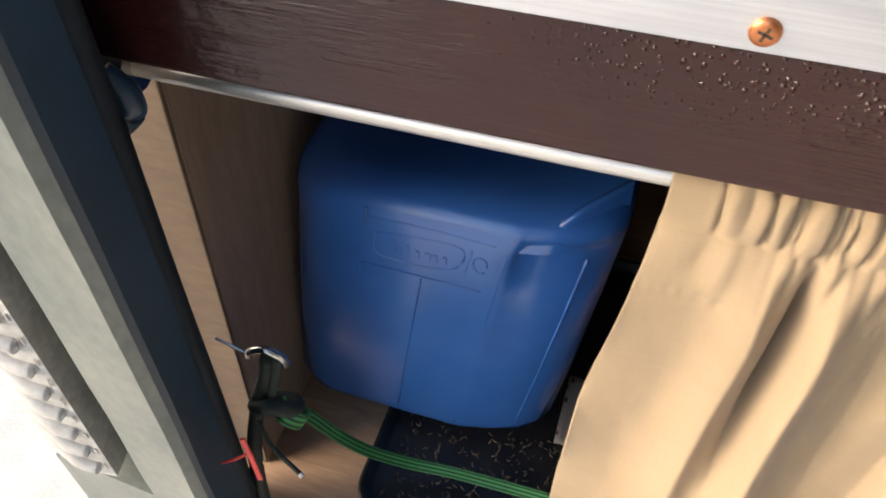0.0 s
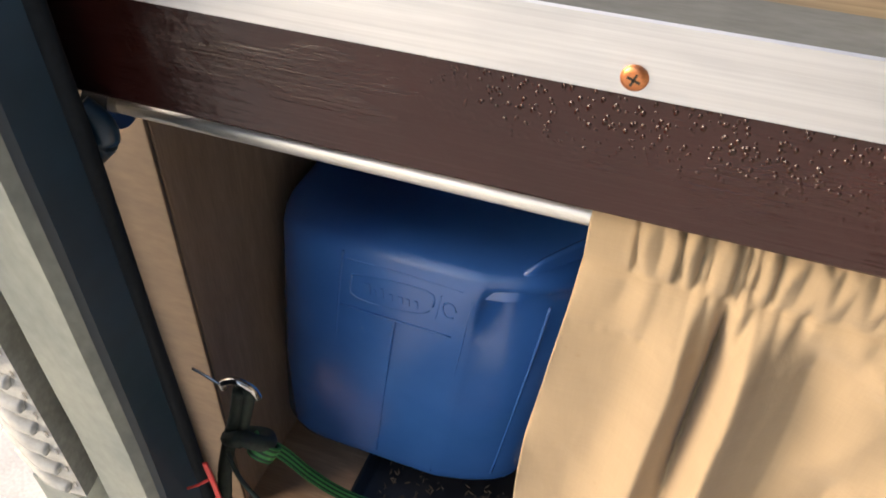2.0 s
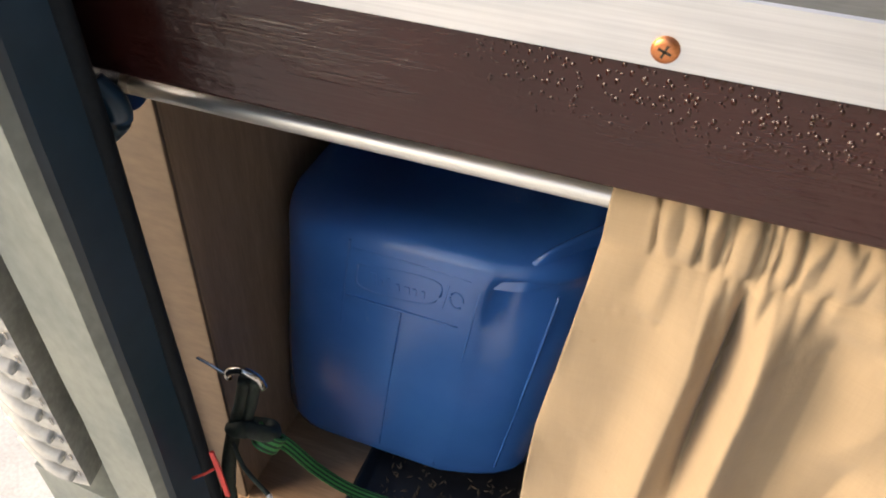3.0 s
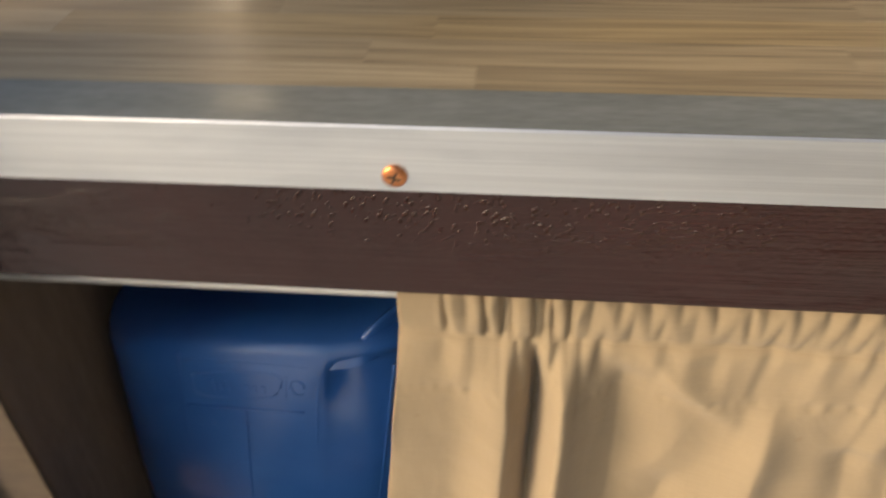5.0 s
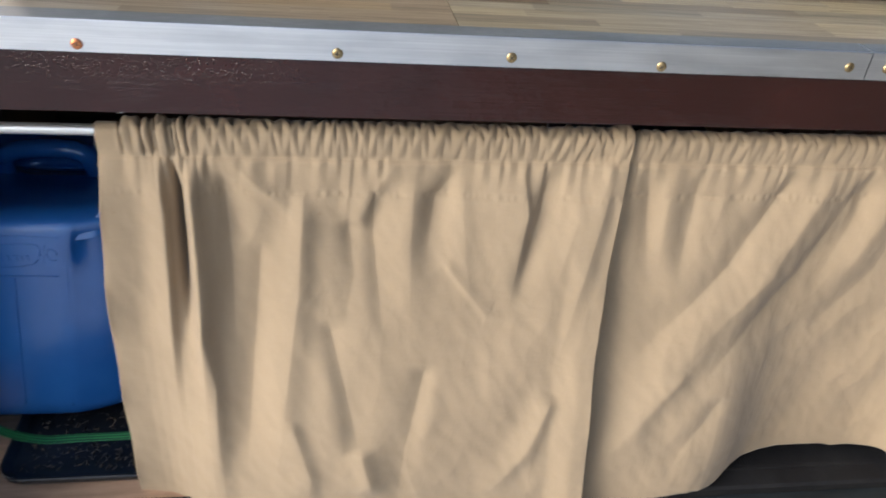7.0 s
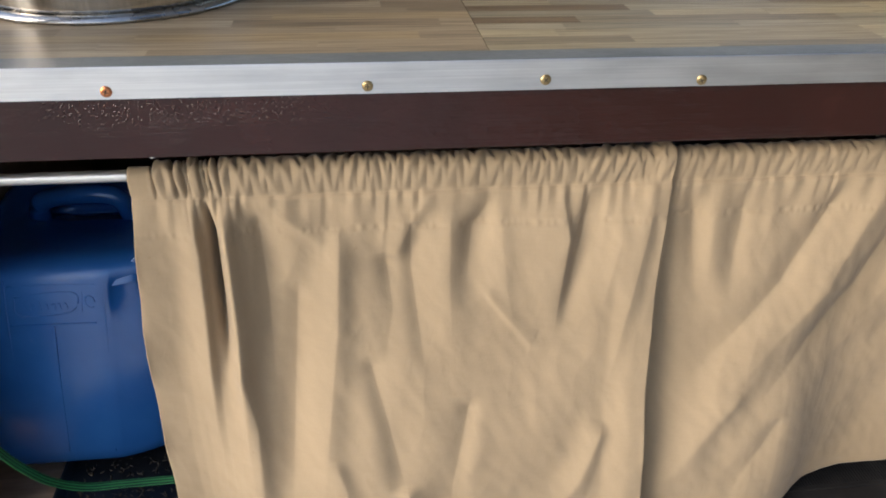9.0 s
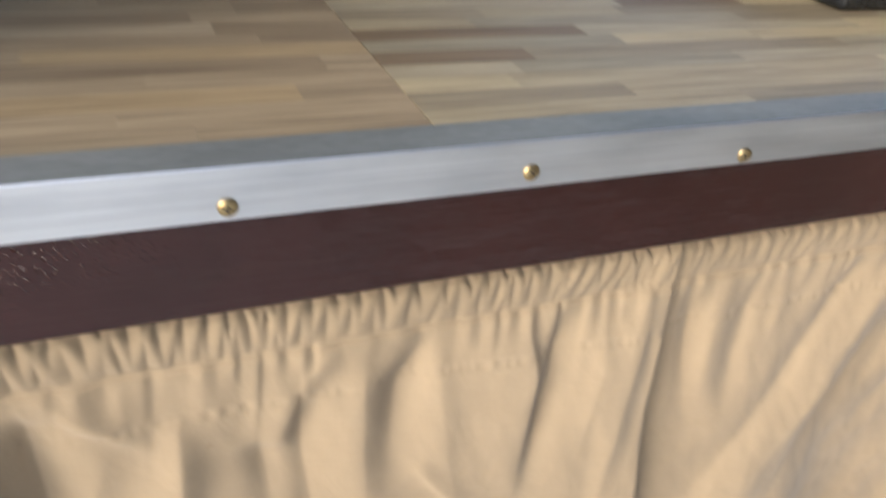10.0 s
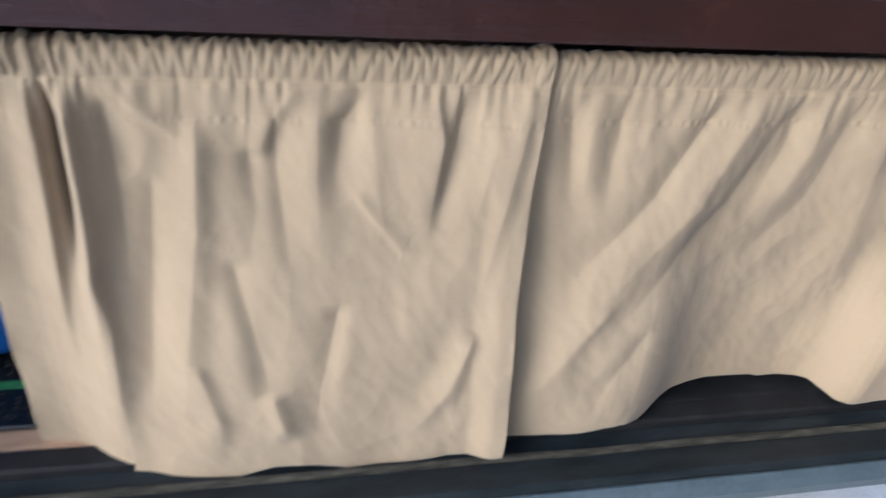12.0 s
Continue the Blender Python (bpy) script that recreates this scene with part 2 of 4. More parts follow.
GREYINK = simple("grey_printed_seal", (0.13, 0.135, 0.15), (0.18, 0.185, 0.20), 60, 0.5)
NAVY = simple("navy_nylon_fabric", (0.018, 0.027, 0.050), (0.030, 0.042, 0.070), 20, 0.65, 0, 0.5, 0.001, (1, 1, 1), 40)
WEBGREY = simple("grey_nylon_strap", (0.36, 0.355, 0.38), (0.46, 0.455, 0.48), 60, 0.6, 0, 0.4, 0.0006, (1, 1, 4))
RED = simple("red_plastic", (0.55, 0.03, 0.025), (0.70, 0.055, 0.04), 60, 0.4)
WHITE = simple("white_coated_wire", (0.66, 0.65, 0.63), (0.78, 0.77, 0.75), 60, 0.35)
CORD = simple("black_green_cord", (0.018, 0.022, 0.018), (0.040, 0.062, 0.044), 200, 0.7, 0, 0.5, 0.0008)
STOVE = simple("black_enamel", (0.008, 0.009, 0.010), (0.014, 0.015, 0.016), 30, 0.25)


def make_paper():
    m, n, l, b = mat("pale_speckled_paper", 0.7)
    vor = n.new("ShaderNodeTexVoronoi")
    vor.inputs["Scale"].default_value = 150.0
    l.new(coords(n, l, (1, 0.5, 1)), vor.inputs["Vector"])
    col = ramp(n, l, vor.outputs["Distance"], [(0.20, (0.03, 0.028, 0.025)), (0.27, (0.30, 0.26, 0.22))])
    l.new(col, b.inputs["Base Color"])
    relief(n, l, b, noise_at(n, l, coords(n, l, (1, 1, 1)), 80.0), 0.3, 0.001)
    return m


PAPER = make_paper()
CONCRETE = simple("pale_concrete", (0.50, 0.50, 0.48), (0.62, 0.615, 0.59), 14, 0.85, 0, 0.3, 0.002, (1, 1, 1), 12)
LINING = simple("grey_van_lining", (0.38, 0.38, 0.36), (0.46, 0.46, 0.43), 20, 0.9, 0, 0.4, 0.001)
SHADEBROWN = simple("brown_render", (0.09, 0.07, 0.05), (0.13, 0.10, 0.075), 3, 0.9, 0, 0.4, 0.002)
DOORGREY = simple("grey_shade_panel", (0.15, 0.15, 0.145), (0.19, 0.19, 0.18), 20, 0.6, 0, 0.3, 0.001)
CEIL = simple("pale_van_headlining", (0.42, 0.41, 0.39), (0.50, 0.49, 0.46), 20, 0.95, 0, 0.3, 0.001)


# ---- building helpers ----
def link(bm, name, material, smooth=False, mats=()):
    me = bpy.data.meshes.new(name)
    bm.normal_update()
    bm.to_mesh(me)
    bm.free()
    for q in (material, *mats):
        me.materials.append(q)
    if smooth:
        me.polygons.foreach_set("use_smooth", [True] * len(me.polygons))
    return new(name, me)


def part(name, bm, material, parent, label="", smooth=False, mats=()):
    ob = link(bm, name, material, smooth, mats)
    ob.parent = parent
    if label:
        tagged(ob, label)
    return ob


def thing(name, label, category, group="", kind=""):
    return tagged(new(name), label, category, group, kind)


def box(x0, x1, y0, y1, z0, z1, bevel=0.0, seg=2, bm=None):
    bm = bm or bmesh.new()
    r = bmesh.ops.create_cube(bm, size=1)
    vs = r["verts"]
    bmesh.ops.scale(bm, vec=(x1 - x0, y1 - y0, z1 - z0), verts=vs)
    bmesh.ops.translate(bm, vec=((x0 + x1) / 2, (y0 + y1) / 2, (z0 + z1) / 2), verts=vs)
    if bevel:
        es = list({e for v in vs for e in v.link_edges})
        bmesh.ops.bevel(bm, geom=es, offset=bevel, segments=seg, affect="EDGES", profile=0.5)
    return bm


def tube(points, radius, sides=10, taper=None, bm=None, flat=None, uv=False):
    """A tube (or a flat strap: flat = (half width, half thickness, width axis)) swept along points."""
    bm = bm or bmesh.new()
    pts = [Vector(p) for p in points]
    rings = []
    for i, p in enumerate(pts):
        d = (pts[min(i + 1, len(pts) - 1)] - pts[max(i - 1, 0)]).normalized()
        ref = Vector(flat[2]) if flat else (Vector((0, 0, 1)) if abs(d.z) < 0.9 else Vector((1, 0, 0)))
        a = (ref - d * ref.dot(d)).normalized()
        b = d.cross(a)
        r = radius * (taper[i] if taper else 1)
        ring = []
        for k in range(sides):
            g = 2 * math.pi * k / sides
            c, s = math.cos(g), math.sin(g)
            if flat:
                o = a * flat[0] * math.copysign(abs(c) ** 0.35, c) + b * flat[1] * math.copysign(abs(s) ** 0.35, s)
            else:
                o = a * r * c + b * r * s
            ring.append(bm.verts.new(p + o))
        rings.append(ring)
    lay = bm.loops.layers.uv.verify() if uv else None
    for i in range(len(rings) - 1):
        for k in range(sides):
            q = (k + 1) % sides
            fc = bm.faces.new((rings[i][k], rings[i][q], rings[i + 1][q], rings[i + 1][k]))
            if uv:
                for lp, (kk, ii) in zip(fc.loops, ((k, i), (q, i), (q, i + 1), (k, i + 1))):
                    lp[lay].uv = (math.cos(2 * math.pi * kk / sides), ii * 0.1)
    bm.faces.new(list(reversed(rings[0])))
    bm.faces.new(rings[-1])
    return bm


def curve_points(ctrl, steps=8):
    """A smooth line through control points."""
    p = [Vector(c) for c in ctrl]
    p = [2 * p[0] - p[1], *p, 2 * p[-1] - p[-2]]
    out = []
    for i in range(1, len(p) - 2):
        for s in range(steps):
            t = s / steps
            out.append(0.5 * ((2 * p[i]) + (p[i + 1] - p[i - 1]) * t + (2 * p[i - 1] - 5 * p[i] + 4 * p[i + 1] - p[i + 2]) * t * t + (3 * p[i] - p[i - 1] - 3 * p[i + 1] + p[i + 2]) * t ** 3))
    out.append(p[-2])
    return out


def lathe(profile, steps=64, centre=(0, 0, 0)):
    """A profile of (radius, height) turned about z."""
    bm = bmesh.new()
    rings = []
    for r, z in profile:
        rings.append([bm.verts.new((centre[0] + r * math.cos(2 * math.pi * k / steps), centre[1] + r * math.sin(2 * math.pi * k / steps), centre[2] + z)) for k in range(steps)])
    for a, b in zip(rings, rings[1:]):
        for k in range(steps):
            q = (k + 1) % steps
            bm.faces.new((a[k], a[q], b[q], b[k]))
    return bm


def prism(profile, x0, x1, steps=1, wobble=0.0):
    """A closed (y, z) profile drawn along x."""
    bm = bmesh.new()
    rings = []
    for i in range(steps + 1):
        x = x0 + (x1 - x0) * i / steps
        rings.append([bm.verts.new((x, y + wobble * noise.noise((x * 9, y * 40, 1)), z + wobble * noise.noise((x * 11, y * 30, 5)))) for y, z in profile])
    k = len(profile)
    for a, b in zip(rings, rings[1:]):
        for j in range(k):
            bm.faces.new((a[j], a[(j + 1) % k], b[(j + 1) % k], b[j]))
    bm.faces.new(list(reversed(rings[0])))
    bm.faces.new(rings[-1])
    bmesh.ops.recalc_face_normals(bm, faces=bm.faces)
    return bm


def upright(profile, z0, z1, steps=1, wobble=0.0):
    """A closed (x, y) profile drawn along z."""
    bm = bmesh.new()
    rings = []
    for i in range(steps + 1):
        z = z0 + (z1 - z0) * i / steps
        rings.append([bm.verts.new((x + wobble * noise.noise((z * 20, x * 30, 2)), y + wobble * noise.noise((z * 16, y * 30, 7)), z)) for x, y in profile])
    k = len(profile)
    for a, b in zip(rings, rings[1:]):
        for j in range(k):
            bm.faces.new((a[j], a[(j + 1) % k], b[(j + 1) % k], b[j]))
    bm.faces.new(list(reversed(rings[0])))
    bm.faces.new(rings[-1])
    bmesh.ops.recalc_face_normals(bm, faces=bm.faces)
    return bm


def smooth01(t):
    t = max(0.0, min(1.0, t))
    return t * t * (3 - 2 * t)


def along(table, q):
    """Straight lines between (q, value) pairs."""
    for (a, va), (b, vb) in zip(table, table[1:]):
        if q <= b:
            return va + (vb - va) * max(0.0, (q - a) / (b - a))
    return table[-1][1]


FLOOR = 0.36

# ---- setting ----
ground_bm = bmesh.new()
bmesh.ops.create_grid(ground_bm, x_segments=40, y_segments=40, size=400)
tagged(link(ground_bm, "ground", CONCRETE), "pale sunlit concrete ground outside the vehicle", "ground", kind="structure")
tagged(link(box(-0.315, 1.2, 0.0, 2.35, 0.30, FLOOR), "floor", VINYL), "brown wood-look vinyl cargo floor", "floor", kind="structure")
# unseen back board, coloured dark so less light bounces inside the cabinet
tagged(link(box(-0.315, 1.2, 0.70, 0.73, 0.364, 1.0), "wall_back", PLY), "unseen brown board closing the cabinet, dark to cut bounce light", "wall", kind="structure")
tagged(link(box(-0.345, 1.23, 2.351, 2.40, 0.30, 1.50), "wall_front", LINING), "grey lined far end of the car", "wall", kind="structure")
tagged(link(box(-0.345, -0.3155, 0.0515, 2.35, 0.20, 1.0), "wall_left", LINING), "grey lined side wall below the window", "wall", kind="structure")
tagged(link(box(1.2005, 1.23, 0.0515, 2.35, 0.20, 1.0), "wall_right", LINING), "grey lined side wall below the window", "wall", kind="structure")
tagged(link(box(-0.345, 1.23, 0.0, 2.40, 1.5005, 1.54), "ceiling", CEIL), "pale headlining of the car roof", "ceiling", kind="structure")
# added wall out of view: blocks sky light from the right
tagged(link(box(0.62, 7.0, -1.8, -1.6, 0.001, 4.2), "shade_wall", SHADEBROWN), "unseen plain brown wall added to shade the right side", "wall", kind="structure")
# added door out of view: dims the right curtain, grey lining brightens trim reflections
shade_door = thing("shade_door", "unseen grey door panel added to shade the right side", "car door", kind="structure")
SHADE_OUTLINE = ((1.130, -0.105), (1.105, -0.105), (0.54, -1.02), (0.595, -1.04))
part("shade_panel", upright(list(SHADE_OUTLINE), 0.38, 0.98, 2), DOORGREY, shade_door, "grey lower panel of the added shading door")
part("shade_pane", upright([(x + 0.008, y) for x, y in SHADE_OUTLINE], 0.9805, 1.48, 2), STOVE, shade_door, "near-black upper pane of the added shading door")
part("top_frame", upright(list(SHADE_OUTLINE), 1.4805, 1.54, 2), RUBBER, shade_door)

# door sill: floor edge strip, dirty gutter, worn ridge, scuffed plate, outer skin
sill = thing("sill", "dark scuffed door sill with a worn dirty ridge", "door sill", kind="structure")
part("edge_strip", prism([(-0.012, FLOOR - 0.02), (0.016, FLOOR - 0.02), (0.016, FLOOR + 0.003), (-0.008, FLOOR + 0.003), (-0.012, FLOOR)], -0.21, 1.10, 40, 0.0006), MATM, sill, "black rubber floor edge strip")
part("gutter", prism([(-0.034, 0.30), (-0.0125, 0.30), (-0.0125, 0.350), (-0.034, 0.347)], -0.21, 1.11, 60, 0.001), SILLM, sill, "dark speckled gutter in the sill")
part("ridge", prism([(-0.042, 0.30), (-0.034, 0.30), (-0.034, 0.351), (-0.036, 0.3535), (-0.040, 0.353), (-0.042, 0.349)], -0.21, 1.02, 90, 0.0012), SILLWORN, sill, "worn pale ridge of the sill")
part("tread_plate", prism([(-0.084, 0.325), (-0.0425, 0.30), (-0.0425, 0.347), (-0.076, 0.349), (-0.084, 0.344)], -0.21, 1.11, 60, 0.0008), SILLM, sill, "black scuffed sill tread plate")
part("outer_skin", prism([(-0.094, 0.300), (-0.060, 0.285), (-0.0845, 0.335), (-0.0845, 0.342), (-0.088, 0.343), (-0.095, 0.338), (-0.099, 0.322)], -0.215, 1.20, 30, 0.0005), BODYEDGE, sill, "blue-grey painted sill skin")

# pillar beside the opening
pillar = thing("door_pillar", "dark blue painted door pillar with a rubber seal", "door pillar", kind="structure")
LEAN_OUT = 0.04


def leaning(bm, ref=0.80, slope=LEAN_OUT):
    """Lets an upright lean: its foot lies further out than its head."""
    for v in bm.verts:
        v.co.x += slope * (v.co.z - ref)
    return bm


part("jamb", leaning(upright([(-0.2165, -0.020), (-0.2180, -0.046), (-0.222, -0.052), (-0.262, -0.040), (-0.290, 0.03), (-0.283, 0.03), (-0.236, -0.008)], 0.20, 1.50, 30, 0.0010)), BODY, pillar, "dark blue painted inner jamb")
seal_bm = tube([(-0.2180 + 0.0022 * noise.noise((0, 0, z / 14)), -0.018 + 0.002 * noise.noise((5, 0, z / 12)), z / 100) for z in range(34, 150)], 0.0052, 12)
part("rubber_seal", leaning(seal_bm), RUBBER, pillar, "black rubber door seal", True)
part("seal_bulge", leaning(tube(curve_points([(-0.2250, -0.008, 0.850), (-0.2190, -0.006, 0.842), (-0.2180, -0.006, 0.834), (-0.2250, -0.008, 0.826)], 6), 0.0062, 12)), BODY, pillar, "rounded blue plastic bulge behind the seal", True)
part("outer_panel", leaning(upright([(-0.2165, -0.052), (-0.220, -0.0575), (-0.256, -0.0565), (-0.258, -0.044), (-0.222, -0.050)], 0.20, 1.50, 40, 0.0008)), BODYLIGHT, pillar, "grey-green metallic outer panel")
part("lower_panel", leaning(upright([(-0.256, -0.0565), (-0.333, -0.052), (-0.333, -0.030), (-0.258, -0.030)], 0.20, 0.555, 6, 0.0005)), BODYLIGHT, pillar, "grey-green metallic lower panel")
part("slot", leaning(upright([(-0.258, -0.040), (-0.278, -0.040), (-0.285, -0.012), (-0.262, -0.012)], 0.555, 1.50)), RUBBER, pillar, "dark gap beside the rail")

rail = thing("tail_lamp", "ribbed pale clear plastic lamp lens on the pillar", "tail lamp")
part("lens_body", leaning(upright([(-0.276, -0.058), (-0.292, -0.060), (-0.331, -0.052), (-0.333, -0.020), (-0.282, -0.030)], 0.572, 1.20, 8)), RAILM, rail)
for i in range(27):
    z = 0.584 + i * 0.022
    bm = tube(curve_points([(-0.283, -0.0590, z), (-0.296, -0.0600, z + 0.004), (-0.322, -0.0530, z + 0.016)], 5), 0.0052, 10)
    part("rib", leaning(bm), RAILM, rail, "", True)
for i in range(30):
    z = 0.585 + i * 0.019
    part("bead", leaning(tube([(-0.2785, -0.0590, z), (-0.2785, -0.0592, z + 0.006)], 0.0006, 6)), CHROME, rail)

# cabinet side board on the left
side = thing("cabinet_side", "tan painted side board of the cabinet", "side board", kind="structure")
part("front_face", leaning(box(-0.312, -0.260, 0.0605, 0.0635, 0.362, 0.898, 0.001), 0.79, 0.05), PLY, side, "tan front edge of the board")
part("inner_face", leaning(box(-0.280, -0.2603, 0.0640, 0.698, 0.362, 0.898, 0.001), 0.79, 0.05), PLYDARK, side, "brown inner face of the board")

# pillar at the far end of the opening
end_pillar = thing("rear_pillar", "dark painted pillar at the end of the opening", "door pillar", kind="structure")
part("jamb", upright([(1.108, 0.05), (1.098, -0.02), (1.108, -0.055), (1.20, -0.075), (1.20, 0.05)], 0.20, 1.50, 20, 0.001), RUBBER, end_pillar)


# ---- cabinet: beam, worktop, metal edge ----
beam_bm = box(-0.235, 1.195, 0.0025, 0.022, 0.8495, 0.9, 0.0015, 2)
beam = tagged(link(beam_bm, "front_beam", BEAM), "dark brown gloss-painted timber rail with brush marks", "beam")

worktop = thing("worktop", "wood-effect vinyl covered worktop with a joint", "worktop")
part("board", box(-0.30, 1.195, 0.0225, 0.69, 0.9005, 0.9215), PLY, worktop, "board under the vinyl")


def stave(x0, x1, y0, y1, z, material):
    bm = bmesh.new()
    g = 0.00004
    lo = [bm.verts.new(p) for p in ((x0, y0, z), (x1, y0, z), (x1, y1, z), (x0, y1, z))]
    hi = [bm.verts.new(p) for p in ((x0 + g, y0 + g, z + 0.0018), (x1 - g, y0 + g, z + 0.0018), (x1 - g, y1 - g, z + 0.0018), (x0 + g, y1 - g, z + 0.0018))]
    bm.faces.new(hi)
    for k in range(4):
        bm.faces.new((lo[k], lo[(k + 1) % 4], hi[(k + 1) % 4], hi[k]))
    return part("plank", bm, material, worktop)


rng = random.Random(4)
for row in range(20):
    y0 = 0.0245 + row * 0.0212
    y1 = y0 + 0.0212
    x = -0.30 - rng.random() * 0.15
    while x < 0.2965:
        x1 = min(x + rng.uniform(0.14, 0.30), 0.2965)
        if x1 > 0.27:
            x1 = 0.2965
        if x1 - x > 0.012 and x1 > -0.30:
            a = max(x, -0.30)
            stave(a, x1, y0, y1, 0.9216, STAVE_L)
        x = x1
    x = 0.2972 - rng.random() * 0.12
    while x < 1.19:
        x1 = min(x + rng.uniform(0.10, 0.26), 1.195)
        if x1 > 0.31:
            stave(max(x, 0.2972), x1, y0, y1, 0.9217, STAVE_R)
        x = x1

POT = (-0.047, 0.259, 0.9236)
pot = thing("steel_pot", "wide polished steel pot standing on the worktop", "pot")
part("base_flange", lathe([(0.120, 0.0), (0.1395, 0.0), (0.1408, 0.0012), (0.1405, 0.0030), (0.1375, 0.0062), (0.1340, 0.0074), (0.1325, 0.0062), (0.1320, 0.0040), (0.120, 0.0035)], 96, POT), STEEL, pot, "brushed steel flange round the foot", True)
part("body", lathe([(0.001, 0.0045), (0.1295, 0.0045), (0.1308, 0.0070), (0.1313, 0.013), (0.1318, 0.05), (0.1318, 0.128), (0.1330, 0.1305), (0.1350, 0.1310), (0.1360, 0.1295), (0.1355, 0.1278), (0.1337, 0.1276)], 128, POT), BOWL, pot, "", True)
part("inner_wall", lathe([(0.1318, 0.1290), (0.1300, 0.1270), (0.1298, 0.05), (0.1250, 0.014), (0.115, 0.0085), (0.001, 0.008)], 96, POT), BOWL, pot, "", True)

stove = thing("camping_stove", "low black enamelled camping stove on the worktop", "stove")
part("body", box(0.722, 1.04, 0.185, 0.50, 0.9245, 0.985, 0.006, 3), STOVE, stove)
part("knob", tube([(0.80, 0.186, 0.955), (0.80, 0.170, 0.955)], 0.016, 20), STOVE, stove, "black control knob")
part("pan_support", tube([(0.75, 0.22, 0.990), (0.75, 0.46, 0.990)], 0.003, 8), STOVE, stove)
part("pan_support", tube([(1.01, 0.22, 0.990), (1.01, 0.46, 0.990)], 0.003, 8), STOVE, stove)


def angle_trim(x0, x1, label):
    """An L-shaped metal strip over the front edge."""
    prof = [(0.0, 0.9), (0.0, 0.9243), (0.0007, 0.925), (0.025, 0.925), (0.025, 0.9236), (0.0016, 0.9236), (0.0016, 0.9)]
    bm = prism(prof, x0, x1, int((x1 - x0) * 60), 0.00015)
    bm.normal_update()
    # upward faces take the darker, less metallic aluminium
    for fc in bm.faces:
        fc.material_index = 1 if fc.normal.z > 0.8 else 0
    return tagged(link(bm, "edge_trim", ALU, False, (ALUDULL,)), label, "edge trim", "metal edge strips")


def screw(x, z, trim, material, turn, tip=0.0):
    """A countersunk cross-head screw, proud of the strip."""
    bm = bmesh.new()
    rings = []
    for r, d in ((0.0044, 0.0002), (0.0043, -0.0006), (0.0036, -0.0013), (0.0022, -0.0017)):
        rings.append([bm.verts.new((r * math.cos(g), d, r * math.sin(g))) for g in (2 * math.pi * k / 24 for k in range(24))])
    for a, b in zip(rings, rings[1:]):
        for k in range(24):
            bm.faces.new((a[k], a[(k + 1) % 24], b[(k + 1) % 24], b[k]))
    bm.faces.new(rings[-1])
    bmesh.ops.recalc_face_normals(bm, faces=bm.faces)
    head = part("screw", bm, material, trim, "", True)
    head.matrix_basis = pose(x, 0, z, tip, turn, 0)
    # cross recess is not cut: near-black bars paint its shade
    cross = box(-0.0022, 0.0022, -0.0019, -0.0012, -0.0004, 0.0004)
    box(-0.0004, 0.0004, -0.0019, -0.0012, -0.0022, 0.0022, 0, 2, cross)
    part("cross_shade", cross, PIT, head)


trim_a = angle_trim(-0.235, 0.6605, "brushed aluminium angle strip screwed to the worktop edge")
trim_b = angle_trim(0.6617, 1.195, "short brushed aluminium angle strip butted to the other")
for x, z, q, turn, tip in ((0.0, 0.9062, COPPER, 20, 0), (0.196, 0.9062, BRASS, 5, 3), (0.338, 0.9082, BRASS, 40, -2), (0.469, 0.9052, BRASS, 60, 14), (0.643, 0.911, BRASS, 12, 0)):
    screw(x, z, trim_a, q, turn, tip)
for x, z in ((0.680, 0.911), (0.86, 0.908), (1.03, 0.907)):
    screw(x, z, trim_b, BRASS, 33)

rod = thing("curtain_rod", "satin metal curtain rod under the beam", "curtain rod")
part("tube", tube([(x / 20, 0.041, 0.8165) for x in range(-5, 5)], 0.0051, 24), ROD, rod, "thin inner tube of the rod", True)
part("tube", tube([(x / 20, 0.041, 0.8155) for x in range(4, 22)], 0.0076, 24), ROD, rod, "", True)
part("end_socket", tube([(-0.266, 0.041, 0.8155), (-0.250, 0.041, 0.8155)], 0.0120, 24), CHROME, rod)
part("end_socket", tube([(1.062, 0.041, 0.8155), (1.082, 0.041, 0.8155)], 0.0120, 24), CHROME, rod)
part("hanger_screw", tube([(0.020, 0.016, 0.8515), (0.020, 0.016, 0.8445)], 0.0028, 12), WHITE, rod, "white screw head under the beam")

